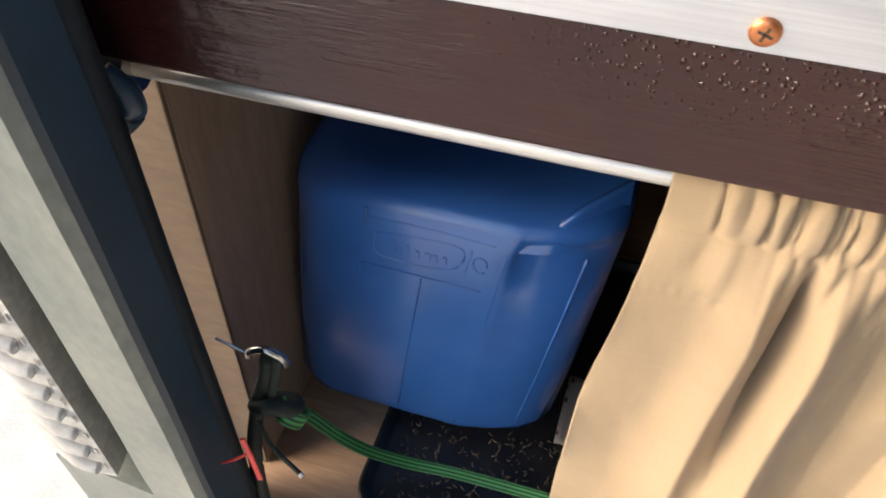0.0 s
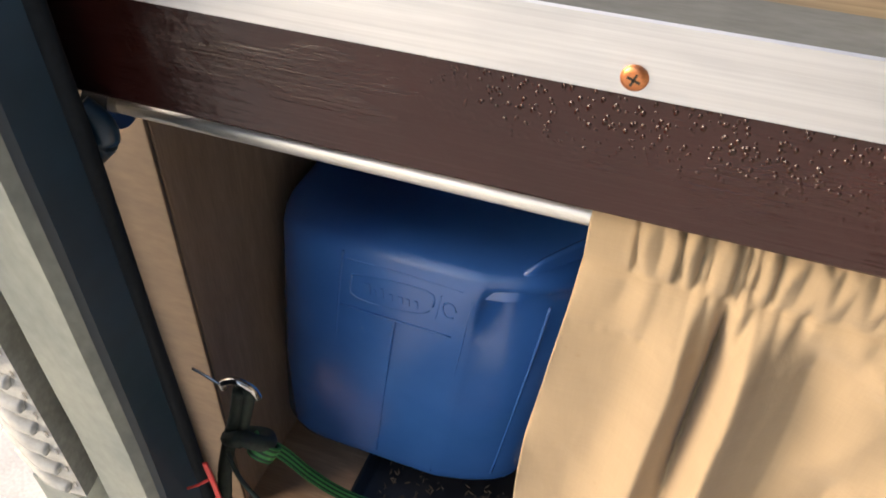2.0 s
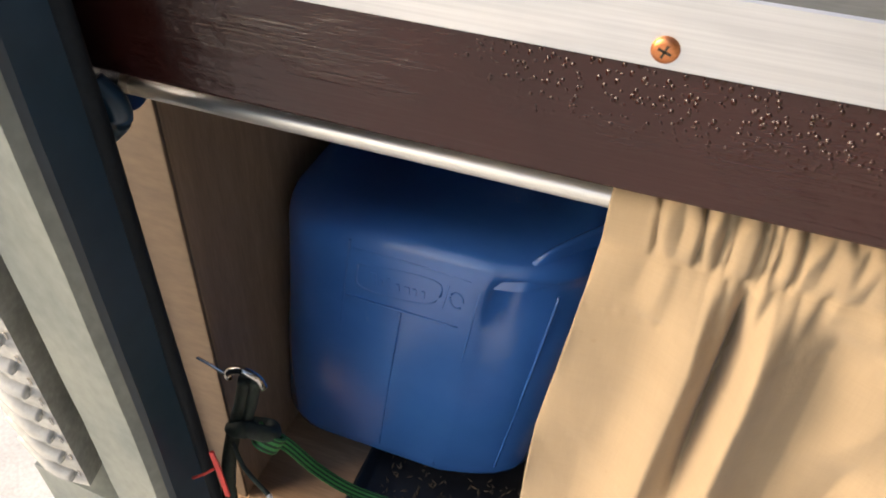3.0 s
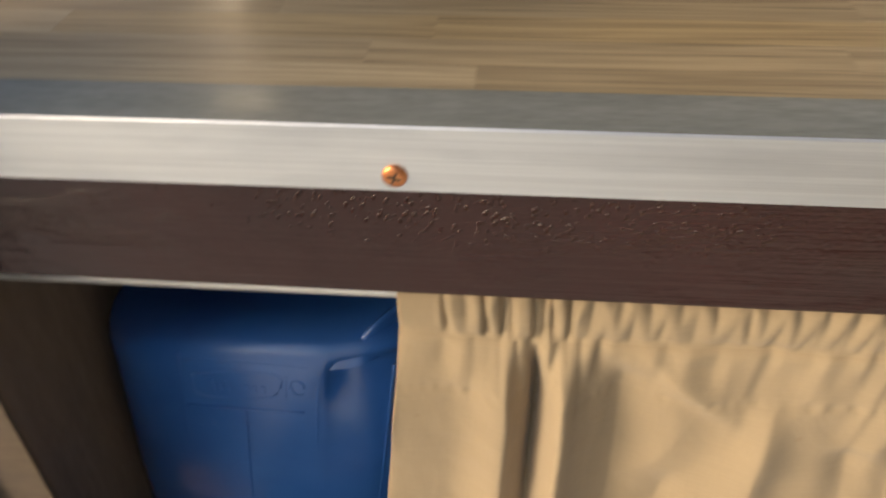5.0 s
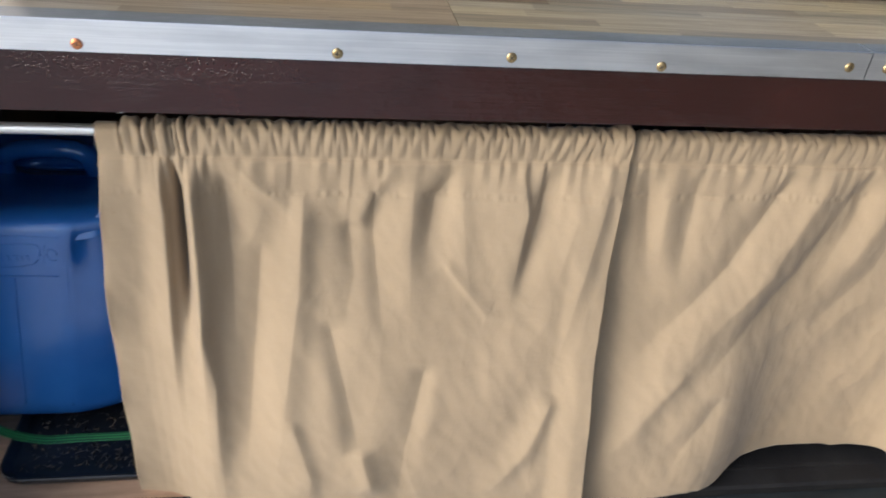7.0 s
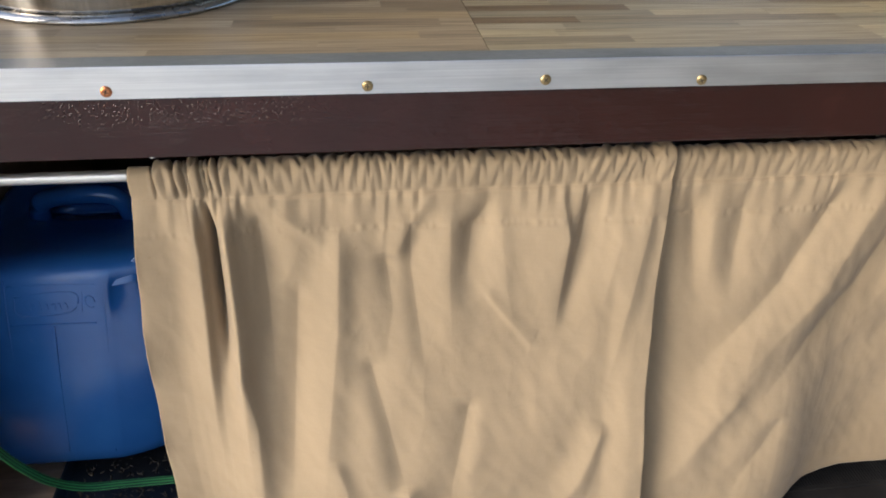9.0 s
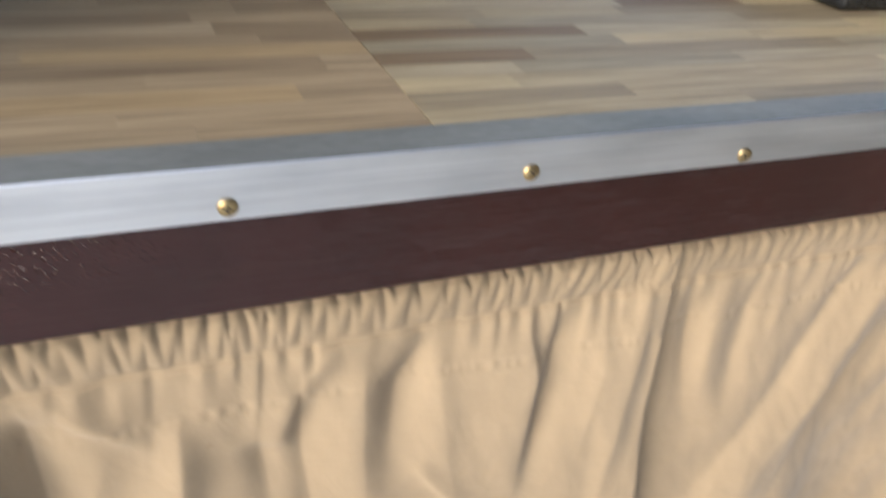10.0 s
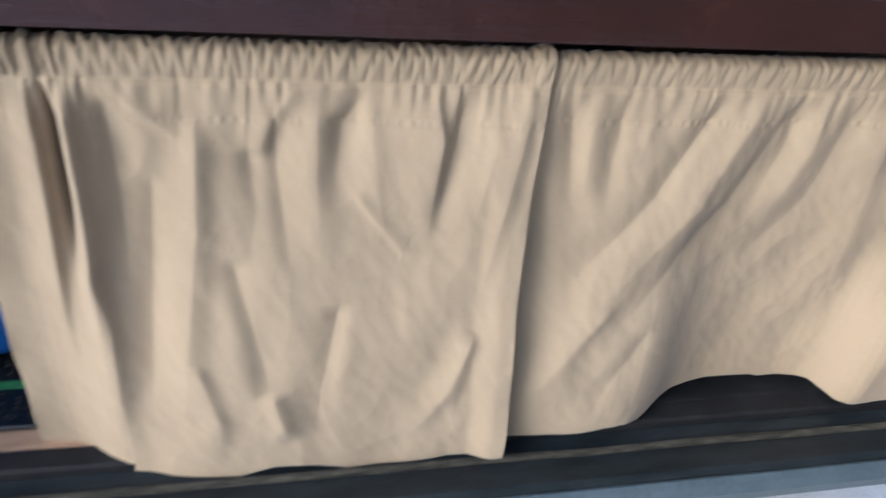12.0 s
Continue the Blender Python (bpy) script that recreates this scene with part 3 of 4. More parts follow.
# ---- curtains ----
# each fold: head, middle and foot (x, z), height in millimetres, width left and right of its line
FOLDS_A = [
    (0.012, 0.815, 0.012, 0.800, 0.008, 0.770, -6, 4, 5),
    (0.022, 0.815, 0.021, 0.796, 0.016, 0.755, 5, 5, 6),
    (0.057, 0.815, 0.057, 0.790, 0.058, 0.762, 7, 2.5, 2.5),
    (0.061, 0.815, 0.061, 0.800, 0.062, 0.775, -6, 2, 2),
    (0.078, 0.815, 0.080, 0.796, 0.084, 0.768, -7, 3, 6),
    (0.088, 0.815, 0.092, 0.798, 0.100, 0.772, 5, 4, 5),
    (0.112, 0.815, 0.113, 0.797, 0.117, 0.775, -4, 3, 4),
    (0.140, 0.815, 0.140, 0.790, 0.140, 0.764, 4, 5, 5),
    (0.038, 0.815, 0.041, 0.743, 0.030, 0.480, 13, 16, 6),
    (0.051, 0.815, 0.055, 0.761, 0.053, 0.600, -20, 3.2, 3),
    (0.065, 0.815, 0.067, 0.740, 0.065, 0.480, 18, 7, 10),
    (0.094, 0.790, 0.097, 0.700, 0.096, 0.560, -10, 12, 18),
    (0.084, 0.815, 0.116, 0.779, 0.163, 0.738, 8, 6, 12),
    (0.064, 0.630, 0.076, 0.555, 0.069, 0.380, 6, 12, 9),
    (0.126, 0.710, 0.116, 0.600, 0.098, 0.400, -9, 17, 14),
    (0.166, 0.765, 0.160, 0.659, 0.128, 0.400, 11, 20, 17),
    (0.208, 0.735, 0.214, 0.675, 0.200, 0.600, -5, 14, 18),
    (0.268, 0.818, 0.236, 0.773, 0.208, 0.715, 7, 12, 8),
    (0.232, 0.790, 0.232, 0.720, 0.246, 0.590, -7, 10, 18),
    (0.188, 0.629, 0.206, 0.555, 0.232, 0.420, -7, 12, 24),
    (0.327, 0.815, 0.290, 0.757, 0.283, 0.680, -7, 10, 14),
    (0.268, 0.779, 0.268, 0.715, 0.272, 0.600, 5, 14, 14),
    (0.315, 0.790, 0.318, 0.740, 0.330, 0.650, 4, 16, 12),
    (0.366, 0.815, 0.381, 0.745, 0.371, 0.620, 7, 24, 6),
    (0.402, 0.815, 0.396, 0.745, 0.380, 0.640, -8, 7, 13),
    (0.428, 0.800, 0.432, 0.740, 0.415, 0.640, 4, 14, 12),
    (0.462, 0.790, 0.452, 0.710, 0.424, 0.540, 9, 26, 13),
    (0.303, 0.690, 0.350, 0.632, 0.395, 0.622, 2.5, 4, 9),
    (0.150, 0.520, 0.170, 0.440, 0.165, 0.370, 5, 16, 9),
    (0.222, 0.480, 0.232, 0.440, 0.240, 0.400, 9, 18, 14),
    (0.290, 0.580, 0.272, 0.480, 0.262, 0.370, -7, 22, 14),
    (0.430, 0.540, 0.408, 0.470, 0.360, 0.380, 7, 20, 12),
]
FOLDS_B = [
    (0.466, 0.812, 0.472, 0.712, 0.483, 0.480, 5, 12, 15),
    (0.493, 0.813, 0.506, 0.760, 0.524, 0.650, -6, 10, 8),
    (0.514, 0.811, 0.524, 0.758, 0.535, 0.660, 5, 8, 12),
    (0.550, 0.809, 0.555, 0.760, 0.556, 0.650, -6, 12, 9),
    (0.580, 0.805, 0.584, 0.760, 0.580, 0.690, 3, 7, 10),
    (0.662, 0.800, 0.612, 0.680, 0.485, 0.520, -9, 19, 13),
    (0.700, 0.800, 0.662, 0.672, 0.520, 0.500, 8, 20, 17),
    (0.742, 0.800, 0.702, 0.665, 0.570, 0.490, -10, 13, 32),
    (0.716, 0.813, 0.726, 0.750, 0.715, 0.690, 5, 10, 12),
    (0.740, 0.813, 0.745, 0.740, 0.720, 0.620, -4, 11, 10),
    (0.765, 0.813, 0.772, 0.730, 0.745, 0.620, 5, 14, 9),
    (0.808, 0.800, 0.794, 0.669, 0.725, 0.540, -7, 14, 28),
    (0.852, 0.780, 0.872, 0.600, 0.905, 0.420, 8, 26, 18),
    (0.583, 0.560, 0.543, 0.498, 0.495, 0.420, 6, 20, 12),
    (0.640, 0.520, 0.600, 0.450, 0.575, 0.370, -6, 15, 20),
    (0.819, 0.500, 0.850, 0.460, 0.900, 0.400, -3, 12, 14),
    (0.930, 0.700, 0.950, 0.560, 0.955, 0.400, -6, 16, 12),
    (0.985, 0.760, 1.000, 0.600, 1.010, 0.370, 6, 16, 20),
]


def fold_depth(folds, x, z):
    """How far hand-shaped folds push the cloth out at a place, in metres."""
    total = 0.0
    for xa, za, xb, zb, xc, zc, amp, wide_l, wide_r in folds:
        best, side = 1e9, 0.0
        for (px, pz), (qx, qz) in (((xa, za), (xb, zb)), ((xb, zb), (xc, zc))):
            dx, dz = qx - px, qz - pz
            t = max(0.0, min(1.0, ((x - px) * dx + (z - pz) * dz) / (dx * dx + dz * dz)))
            ex, ez = x - px - t * dx, z - pz - t * dz
            d = math.hypot(ex, ez)
            if d < best:
                best, side = d, ex - 0.3 * ez
        cx, cz = xc - xa, zc - za
        pos = max(0.0, min(1.0, ((x - xa) * cx + (z - za) * cz) / (cx * cx + cz * cz)))
        blend = smooth01(0.5 + side / (0.6 * best + 0.002))
        w = 0.001 * (wide_l + (wide_r - wide_l) * blend) * (0.75 + 0.7 * pos)
        if best < 3 * w:
            ridge = 0.72 * math.exp(-((best / w) ** 2)) + 0.28 * math.exp(-1.5 * best / w)
            total += amp * 0.001 * FOLD_GAIN * ridge * smooth01(pos / 0.12 + 0.25) * smooth01((1 - pos) / 0.5)
    return total


FOLD_GAIN = 0.95


def pleat_shape(x, slant, seed, pitch, crisp=True):
    """One row of uneven gathered pleats: a lopsided ridge per pleat, with its height and its length of run."""
    ph = x / pitch + 1.3 * noise.noise((x * 17, seed, 0.3)) + slant * (0.8 + 0.9 * noise.noise((x * 13, seed, 4.1)))
    cell = math.floor(ph)
    t = ph - cell
    pick = random.Random(int(cell) * 7919 + int(seed * 100))
    a, height, run = pick.uniform(0.22, 0.78), pick.uniform(0.35, 1.0), pick.uniform(0.009, 0.022) if pick.random() < 0.75 else pick.uniform(0.03, 0.05)
    rise = t / a if t < a else (1 - t) / (1 - a)
    if not crisp:
        return height * (0.5 * smooth01(rise) + 0.5 * rise), run
    return (0.55 + 0.45 * height) * max(0.0, rise) ** 0.42, run


def bunch(folds, x):
    """The cloth is crowded together on the rod above its deepest fold."""
    deep = min(folds, key=lambda f: f[6])
    return math.exp(-(((x - deep[0] - 0.004) / 0.026) ** 2)) if deep[6] < -12 else 0.0


SLITS = (0.011, 0.029, 0.037, 0.0405, 0.051, 0.0545, 0.0585, 0.066)


def curtain(name, label, left, right, hem, push, folds, seed, columns, rows, tight, lap=0.0):
    """A gathered curtain on the rod: sleeve round the rod, pinched stitching, then falling folds.
    left, right: (z, x) of the side edges; hem: (x, z); push: (x, metres the hem swings out)."""
    bm = bmesh.new()
    grid = []
    xl, xr = along(left, 0.80), along(right, 0.80)
    for j in range(-12, rows + 1):
        line = []
        for i in range(columns + 1):
            u = i / columns
            if j <= 6:
                g = (j + 12) / 18.0
                ang = math.pi * (-0.12 + 1.24 * g)
                x = xl + (xr - xl) * u
                h = max(pleat_shape(x, 2.3 * (g - 0.76), seed, 0.0128)[0], 0.9 * pleat_shape(x, -2.3 * (g - 0.76), seed + 11.0, 0.0128)[0])
                r = 0.0080 + lap * smooth01((x - xr + 0.022) / 0.012) + 0.0072 * tight * h * smooth01((x - xl - 0.016) / 0.008) * (1.0 - 0.5 * smooth01((g - 0.74) / 0.26))
                r += 0.0042 * bunch(folds, x) * abs(noise.noise((x * 150 + 6 * g, 2.5 * g, seed)))
                r -= 0.0045 * sum(math.exp(-(((x - q - 0.004 * (g - 0.7)) / 0.0015) ** 2)) for q in SLITS) * smooth01(g / 0.3)
                y = 0.041 + r * math.cos(ang)
                z = 0.8155 + r * math.sin(ang)
                if g > 0.8:
                    z -= 0.010 * (g - 0.8) / 0.2
            else:
                v = (j - 6) / (rows - 6)
                x_mid = along(left, 0.6) + (along(right, 0.6) - along(left, 0.6)) * u
                zb = along(hem, x_mid)
                z = 0.798 + (zb - 0.798) * v ** 1.12
                x = along(left, z) + (along(right, z) - along(left, z)) * u
                drop = 0.798 - z
                out = sum(along(push, x + d * 0.01) for d in range(-2, 3)) / 5 * smooth01(drop / 0.40)
                calm = 1.0 if not lap else 0.15 + 0.85 * smooth01((along(right, z) - x) / 0.04)
                xr0 = xl + (xr - xl) * u
                h, run = pleat_shape(xr0, 0.055 + 1.0 * drop, seed, 0.0165, False)
                h *= smooth01((xr0 - xl - 0.016) / 0.008)
                gather = (0.0042 if run < 0.022 else 0.0030) * tight * h * (0.55 + 0.45 * smooth01(drop / 0.010)) * math.exp(-((drop / run) ** 1.5))
                pleat = (noise.noise((xr0 * 34 + 0.5 * math.sin(z * 9), z * 2.2, seed)) * 0.0052 * (0.4 + smooth01(drop / 0.05)) * math.exp(-drop / 0.075)
                         + noise.noise((xr0 * 15 + 0.9 * math.sin(z * 6), z * 1.6, seed + 3)) * 0.0055 * smooth01(drop / 0.06))
                pucker = 0.0013 * math.exp(-(((z - 0.762) / 0.0028) ** 2)) * (-0.4 + noise.noise((x * 190, 3, seed)))
                broad = noise.noise((x * 7, z * 4.5, seed + 9)) * 0.012 * smooth01(drop / 0.2)
                warp = 0.6 * noise.noise((x * 11, z * 9, seed + 6))
                crease = (0.30 - abs(noise.noise((x * 17 + warp, z * 12 - warp, seed + 5)))) * 0.0022 + (0.25 - abs(noise.noise((x * 34 - warp, z * 27 + 2 * warp, seed + 7)))) * 0.0009
                crumple = crease * smooth01(drop / 0.10) + noise.noise((x * 30 + z * 10, z * 18, seed + 4)) * 0.0011 * smooth01(drop / 0.08) + noise.noise((x * 75 + z * 30, z * 48, seed + 2)) * 0.0006
                gather += 0.0060 * bunch(folds, xr0) * abs(noise.noise((xr0 * 120 - 9 * drop, 8 * drop, seed))) * math.exp(-drop / 0.028)
                stitch = -0.0024 * math.exp(-((drop / 0.0035) ** 2))
                y = 0.0315 - 2.0 * lap * smooth01((x - along(right, z) + 0.045) / 0.03) - out - gather - calm * (pleat + broad) - pucker - crumple - stitch - calm * tight * fold_depth(folds, x, z) * smooth01(drop / 0.05 + 0.12)
                edge = min(u, 1 - u) * (xr - xl)
                y += (0.003 if u < 0.5 else 0.001) * math.exp(-edge / 0.006) * math.sin(z * 55 + seed)
            line.append(bm.verts.new((x, y, z)))
        grid.append(line)
    for a, b in zip(grid, grid[1:]):
        for i in range(columns):
            bm.faces.new((a[i], b[i], b[i + 1], a[i + 1]))
    ob = link(bm, name, CLOTH, True)
    thick = ob.modifiers.new("cloth", "SOLIDIFY")
    thick.thickness, thick.offset = 0.0009, 0.0
    return tagged(ob, label, "curtain", "curtains under the worktop")


curtain("curtain", "gathered beige cotton curtain drawn shut beside the blue jug",
    [(0.36, -0.028), (0.578, -0.026), (0.66, -0.024), (0.705, -0.019), (0.775, -0.0115), (0.83, -0.007)],
    [(0.35, 0.482), (0.40, 0.480), (0.476, 0.475), (0.56, 0.471), (0.62, 0.471), (0.70, 0.473), (0.78, 0.475), (0.83, 0.474)],
    [(-0.03, 0.358), (0.02, 0.356), (0.035, 0.336), (0.10, 0.333), (0.16, 0.338), (0.217, 0.362), (0.25, 0.362), (0.313, 0.342), (0.40, 0.352), (0.48, 0.362)],
    [(-0.03, 0.002), (0.022, 0.010), (0.055, 0.050), (0.2, 0.063), (0.44, 0.064), (0.48, 0.070)], FOLDS_A, 1.7, 420, 200, 1.0, 0.0035)
crooked_curtain = curtain("curtain", "gathered beige cotton curtain with a lifted crooked hem",
    [(0.35, 0.462), (0.50, 0.458), (0.61, 0.456), (0.74, 0.459), (0.83, 0.461)],
    [(0.34, 1.046), (0.45, 1.052), (0.83, 1.060)],
    [(0.47, 0.364), (0.56, 0.372), (0.63, 0.380), (0.66, 0.372), (0.705, 0.376), (0.78, 0.378), (0.845, 0.380), (0.86, 0.376), (0.925, 0.384), (0.955, 0.371), (1.0, 0.370), (1.05, 0.376)],
    [(0.46, 0.036), (0.50, 0.044), (0.56, 0.057), (0.62, 0.057), (0.66, 0.046), (0.71, 0.003), (0.76, -0.009), (0.89, -0.012), (0.925, 0.004), (0.955, 0.050), (1.06, 0.054)], FOLDS_B, 8.3, 400, 200, 0.74)

part("care_label", box(0.4590, 0.4670, -0.010, -0.003, 0.374, 0.383, 0.0006), WHITE, crooked_curtain, "small white sewn label")

# ---- in the cabinet ----
tray = thing("tray", "shallow black plastic tray littered with dry crumbs", "tray")


def rounded(x0, x1, y0, y1, r, steps=6):
    out = []
    for cx, cy, a0 in ((x1 - r, y1 - r, 0), (x0 + r, y1 - r, 90), (x0 + r, y0 + r, 180), (x1 - r, y0 + r, 270)):
        for k in range(steps + 1):
            a = radians(a0 + 90 * k / steps)
            out.append((cx + r * math.cos(a), cy + r * math.sin(a)))
    return out


def loops_mesh(loops, cap_first=True, cap_last=True):
    bm = bmesh.new()
    rings = [[bm.verts.new(p) for p in lp] for lp in loops]
    k = len(rings[0])
    for a, b in zip(rings, rings[1:]):
        for j in range(k):
            bm.faces.new((a[j], a[(j + 1) % k], b[(j + 1) % k], b[j]))
    if cap_first:
        bm.faces.new(list(reversed(rings[0])))
    if cap_last:
        bm.faces.new(rings[-1])
    bmesh.ops.recalc_face_normals(bm, faces=bm.faces)
    return bm


TR = (-0.192, 0.05, 0.040, 0.40)
part("shell", loops_mesh([[(x, y, z) for x, y in rounded(TR[0] + d, TR[1] - d, TR[2] + d, TR[3] - d, 0.03 - d * 0.5)] for d, z in
    ((0.006, 0.3605), (0.001, 0.368), (0.0, 0.3745), (0.002, 0.3755), (0.004, 0.3745), (0.009, 0.3645), (0.012, 0.3635))]), TRAYM, tray, "", True)
crumb_rng = random.Random(9)
crumbs = bmesh.new()
for _ in range(420):
    x, y = crumb_rng.uniform(TR[0] + 0.02, TR[1] - 0.02), crumb_rng.uniform(TR[2] + 0.02, 0.16)
    s, a = crumb_rng.uniform(0.0008, 0.0042), crumb_rng.uniform(0, math.pi)
    w = s * crumb_rng.uniform(0.2, 0.5)
    vs = [crumbs.verts.new((x + s * c * math.cos(a) - w * d * math.sin(a), y + s * c * math.sin(a) + w * d * math.cos(a), 0.3645 + e)) for c, d, e in ((-1, 0, 0), (0, -1, 0.0004), (1, 0, 0.0015), (0, 1, 0.0006))]
    top = crumbs.verts.new((x, y, 0.3660))
    for k in range(4):
        crumbs.faces.new((vs[k], vs[(k + 1) % 4], top))
tagged(part("leaf_litter", crumbs, LITTER, tray, "scattered dry leaf crumbs"), kind="stuff")


# blue water jug
JUG_LEAN = 0.13


def sheared(bm):
    return leaning(bm, 0.64, JUG_LEAN)


def jug():
    top = thing("water_jug", "blue moulded plastic water jug standing on the black tray", "water jug")
    levels = []
    for z, inset, fy in ((0.3645, 0.042, 0.040), (0.3665, 0.030, 0.026), (0.372, 0.019, 0.015), (0.380, 0.010, 0.008), (0.390, 0.004, 0.003), (0.405, 0.0, 0.0), (0.50, -0.001, -0.001), (0.59, 0.0, 0.0), (0.61, 0.0, 0.0), (0.622, 0.0, 0.0), (0.632, 0.0, 0.0), (0.640, 0.0, 0.0),
                         (0.648, 0.0005, 0.0005), (0.656, 0.002, 0.0020), (0.661, 0.004, 0.0048), (0.6645, 0.008, 0.009), (0.667, 0.013, 0.016), (0.6685, 0.017, 0.024), (0.6675, 0.020, 0.036), (0.662, 0.024, 0.066), (0.650, 0.032, 0.112), (0.636, 0.044, 0.160), (0.630, 0.056, 0.185)):
        x0, x1, y0, y1 = -0.258 + inset, -0.016 + 0.006 * max(0.0, 0.66 - z) / 0.3 - inset, 0.133 + fy, 0.385 - inset
        # front-right corner is chamfered, the others round
        loop = []
        for cx, cy, a0, r in ((x1 - 0.035, y1 - 0.035, 0, 0.035), (x0 + 0.035, y1 - 0.035, 90, 0.035), (x0 + 0.045, y0 + 0.045, 180, 0.045)):
            for k in range(9):
                a = radians(a0 + 90 * k / 8)
                loop.append((cx + r * math.cos(a), cy + r * math.sin(a), z))
        fx = -0.087 - 0.2 * inset
        c = x1 - fx
        for k in range(1, 10):
            loop.append((x0 + 0.045 + (fx - x0 - 0.045) * k / 9, y0, z))
        for px, py in ((fx + 0.004, y0 + 0.001), (fx + 0.16 * c, y0 + 0.0025), (fx + 0.33 * c, y0 + 0.0055), (fx + 0.5 * c, y0 + 0.009), (fx + 0.68 * c, y0 + 0.014), (fx + 0.85 * c, y0 + 0.022), (x1 - 0.002, y0 + 0.036), (x1, y0 + 0.056)):
            dent = 0.008 * smooth01((z - 0.590) / 0.044) * smooth01((0.654 - z) / 0.012) * smooth01((px - fx) / 0.012) * smooth01((x1 - px) / 0.006)
            loop.append((px - 0.5 * dent, py + dent, z))
        levels.append(loop)
    part("body", sheared(loops_mesh(levels)), JUG, top, "", True)
    f = 0.1335
    # moulded lines: groove-like ribs of the front panel
    for pts in ([(-0.190, f, 0.655), (-0.192, f, 0.60), (-0.194, f, 0.50)],
                [(-0.190, f, 0.598), (-0.160, f - 0.001, 0.597), (-0.100, f, 0.596)],
                [(-0.145, f - 0.0006, 0.594), (-0.146, f - 0.001, 0.52), (-0.147, f, 0.405)],
                [(-0.090, f + 0.0005, 0.640), (-0.091, f, 0.55), (-0.093, f + 0.0005, 0.40)],
                [(-0.188, f + 0.0008, 0.648), (-0.140, f + 0.0006, 0.648), (-0.098, f + 0.0008, 0.646)]):
        part("moulded_line", sheared(tube(curve_points(pts, 6), 0.0011, 8)), JUG, top, "", True)
    # raised outlined lozenge with an unreadable wordmark drawn as short bars
    loz = curve_points([(-0.182, f, 0.634), (-0.178, f, 0.610), (-0.126, f, 0.612), (-0.119, f, 0.636), (-0.150, f, 0.638), (-0.182, f, 0.634)], 4)
    part("badge_outline", sheared(tube(loz, 0.0011, 6)), JUG, top, "", True)
    for i, (w, h) in enumerate(((7, 10), (4, 6), (3, 9), (4, 6), (6, 6), (4, 6), (4, 6))):
        x = -0.1735 + i * 0.0066
        part("badge_bar", box(x, x + w * 0.0007, f - 0.0012, f + 0.0016, 0.617, 0.617 + h * 0.0012, 0.0004), JUG, top)
    part("number_mark", tube([(-0.107 + 0.005 * math.cos(a / 10), f - 0.0002, 0.624 + 0.008 * math.sin(a / 10)) for a in range(0, 60, 6)], 0.0010, 6), JUG, top, "", True)
    part("slash_mark", tube([(-0.118, f, 0.612), (-0.113, f, 0.637)], 0.0010, 6), JUG, top)
    # pocket at the front-right shoulder, the raised fin and the handle above
    foot_f = curve_points([(-0.086, 0.137, 0.640), (-0.056, 0.144, 0.643), (-0.018, 0.180, 0.646)], 10)
    crest = curve_points([(-0.090, 0.140, 0.6445), (-0.066, 0.147, 0.660), (-0.048, 0.154, 0.678), (-0.020, 0.186, 0.682)], 7)
    foot_b = curve_points([(-0.090, 0.170, 0.640), (-0.056, 0.200, 0.640), (-0.026, 0.235, 0.640)], 10)
    fin = bmesh.new()
    rows = []
    for i in range(20):
        p, c, q = (Vector(line[min(len(line) - 1, round(i * (len(line) - 1) / 19))]) for line in (foot_f, crest, foot_b))
        rows.append([fin.verts.new(v) for v in (p, p.lerp(c, 0.45), p.lerp(c, 0.8), c.lerp(p, 0.06) + Vector((0, 0.0006, -0.0004)), c.lerp(q, 0.10) + Vector((0, 0, -0.0008)), c.lerp(q, 0.5), q)])
    for u, w in zip(rows, rows[1:]):
        for k in range(6):
            fin.faces.new((u[k], w[k], w[k + 1], u[k + 1]))
    part("shoulder_fin", fin, JUG, top, "", True)
    part("side_line", sheared(tube(curve_points([(-0.038, 0.1465, 0.640), (-0.038, 0.1460, 0.56), (-0.040, 0.1455, 0.41)], 8), 0.0012, 8)), JUG, top, "", True)
    part("handle", tube(curve_points([(-0.205, 0.30, 0.632), (-0.200, 0.30, 0.660), (-0.16, 0.295, 0.672), (-0.11, 0.295, 0.668), (-0.095, 0.30, 0.632)], 8), 0.012, 14), JUG, top, "moulded blue carrying handle", True)
    part("cap", tube([(-0.075, 0.330, 0.638), (-0.075, 0.330, 0.672)], 0.024, 24), JUG, top, "blue screw cap")
    return top


jug()

# pale printed sheet lying beside the jug
sheet = bmesh.new()
cells = [[sheet.verts.new((-0.034 + 0.006 * i + 0.004 * noise.noise((j, i, 0)), 0.158 + 0.007 * j + 0.006 * noise.noise((i * 0.5, 3, 0)), 0.3668 + 0.0012 * (1 + noise.noise((i * 0.7, j * 0.7, 2))))) for i in range(12)] for j in range(12)]
for a, b in zip(cells, cells[1:]):
    for i in range(11):
        sheet.faces.new((a[i], a[i + 1], b[i + 1], b[i]))
sheet_ob = link(sheet, "paper_sheet", PAPER, True)
sheet_ob.modifiers.new("paper", "SOLIDIFY").thickness = 0.0005
tagged(sheet_ob, "pale speckled paper sheet lying in the tray", "paper")

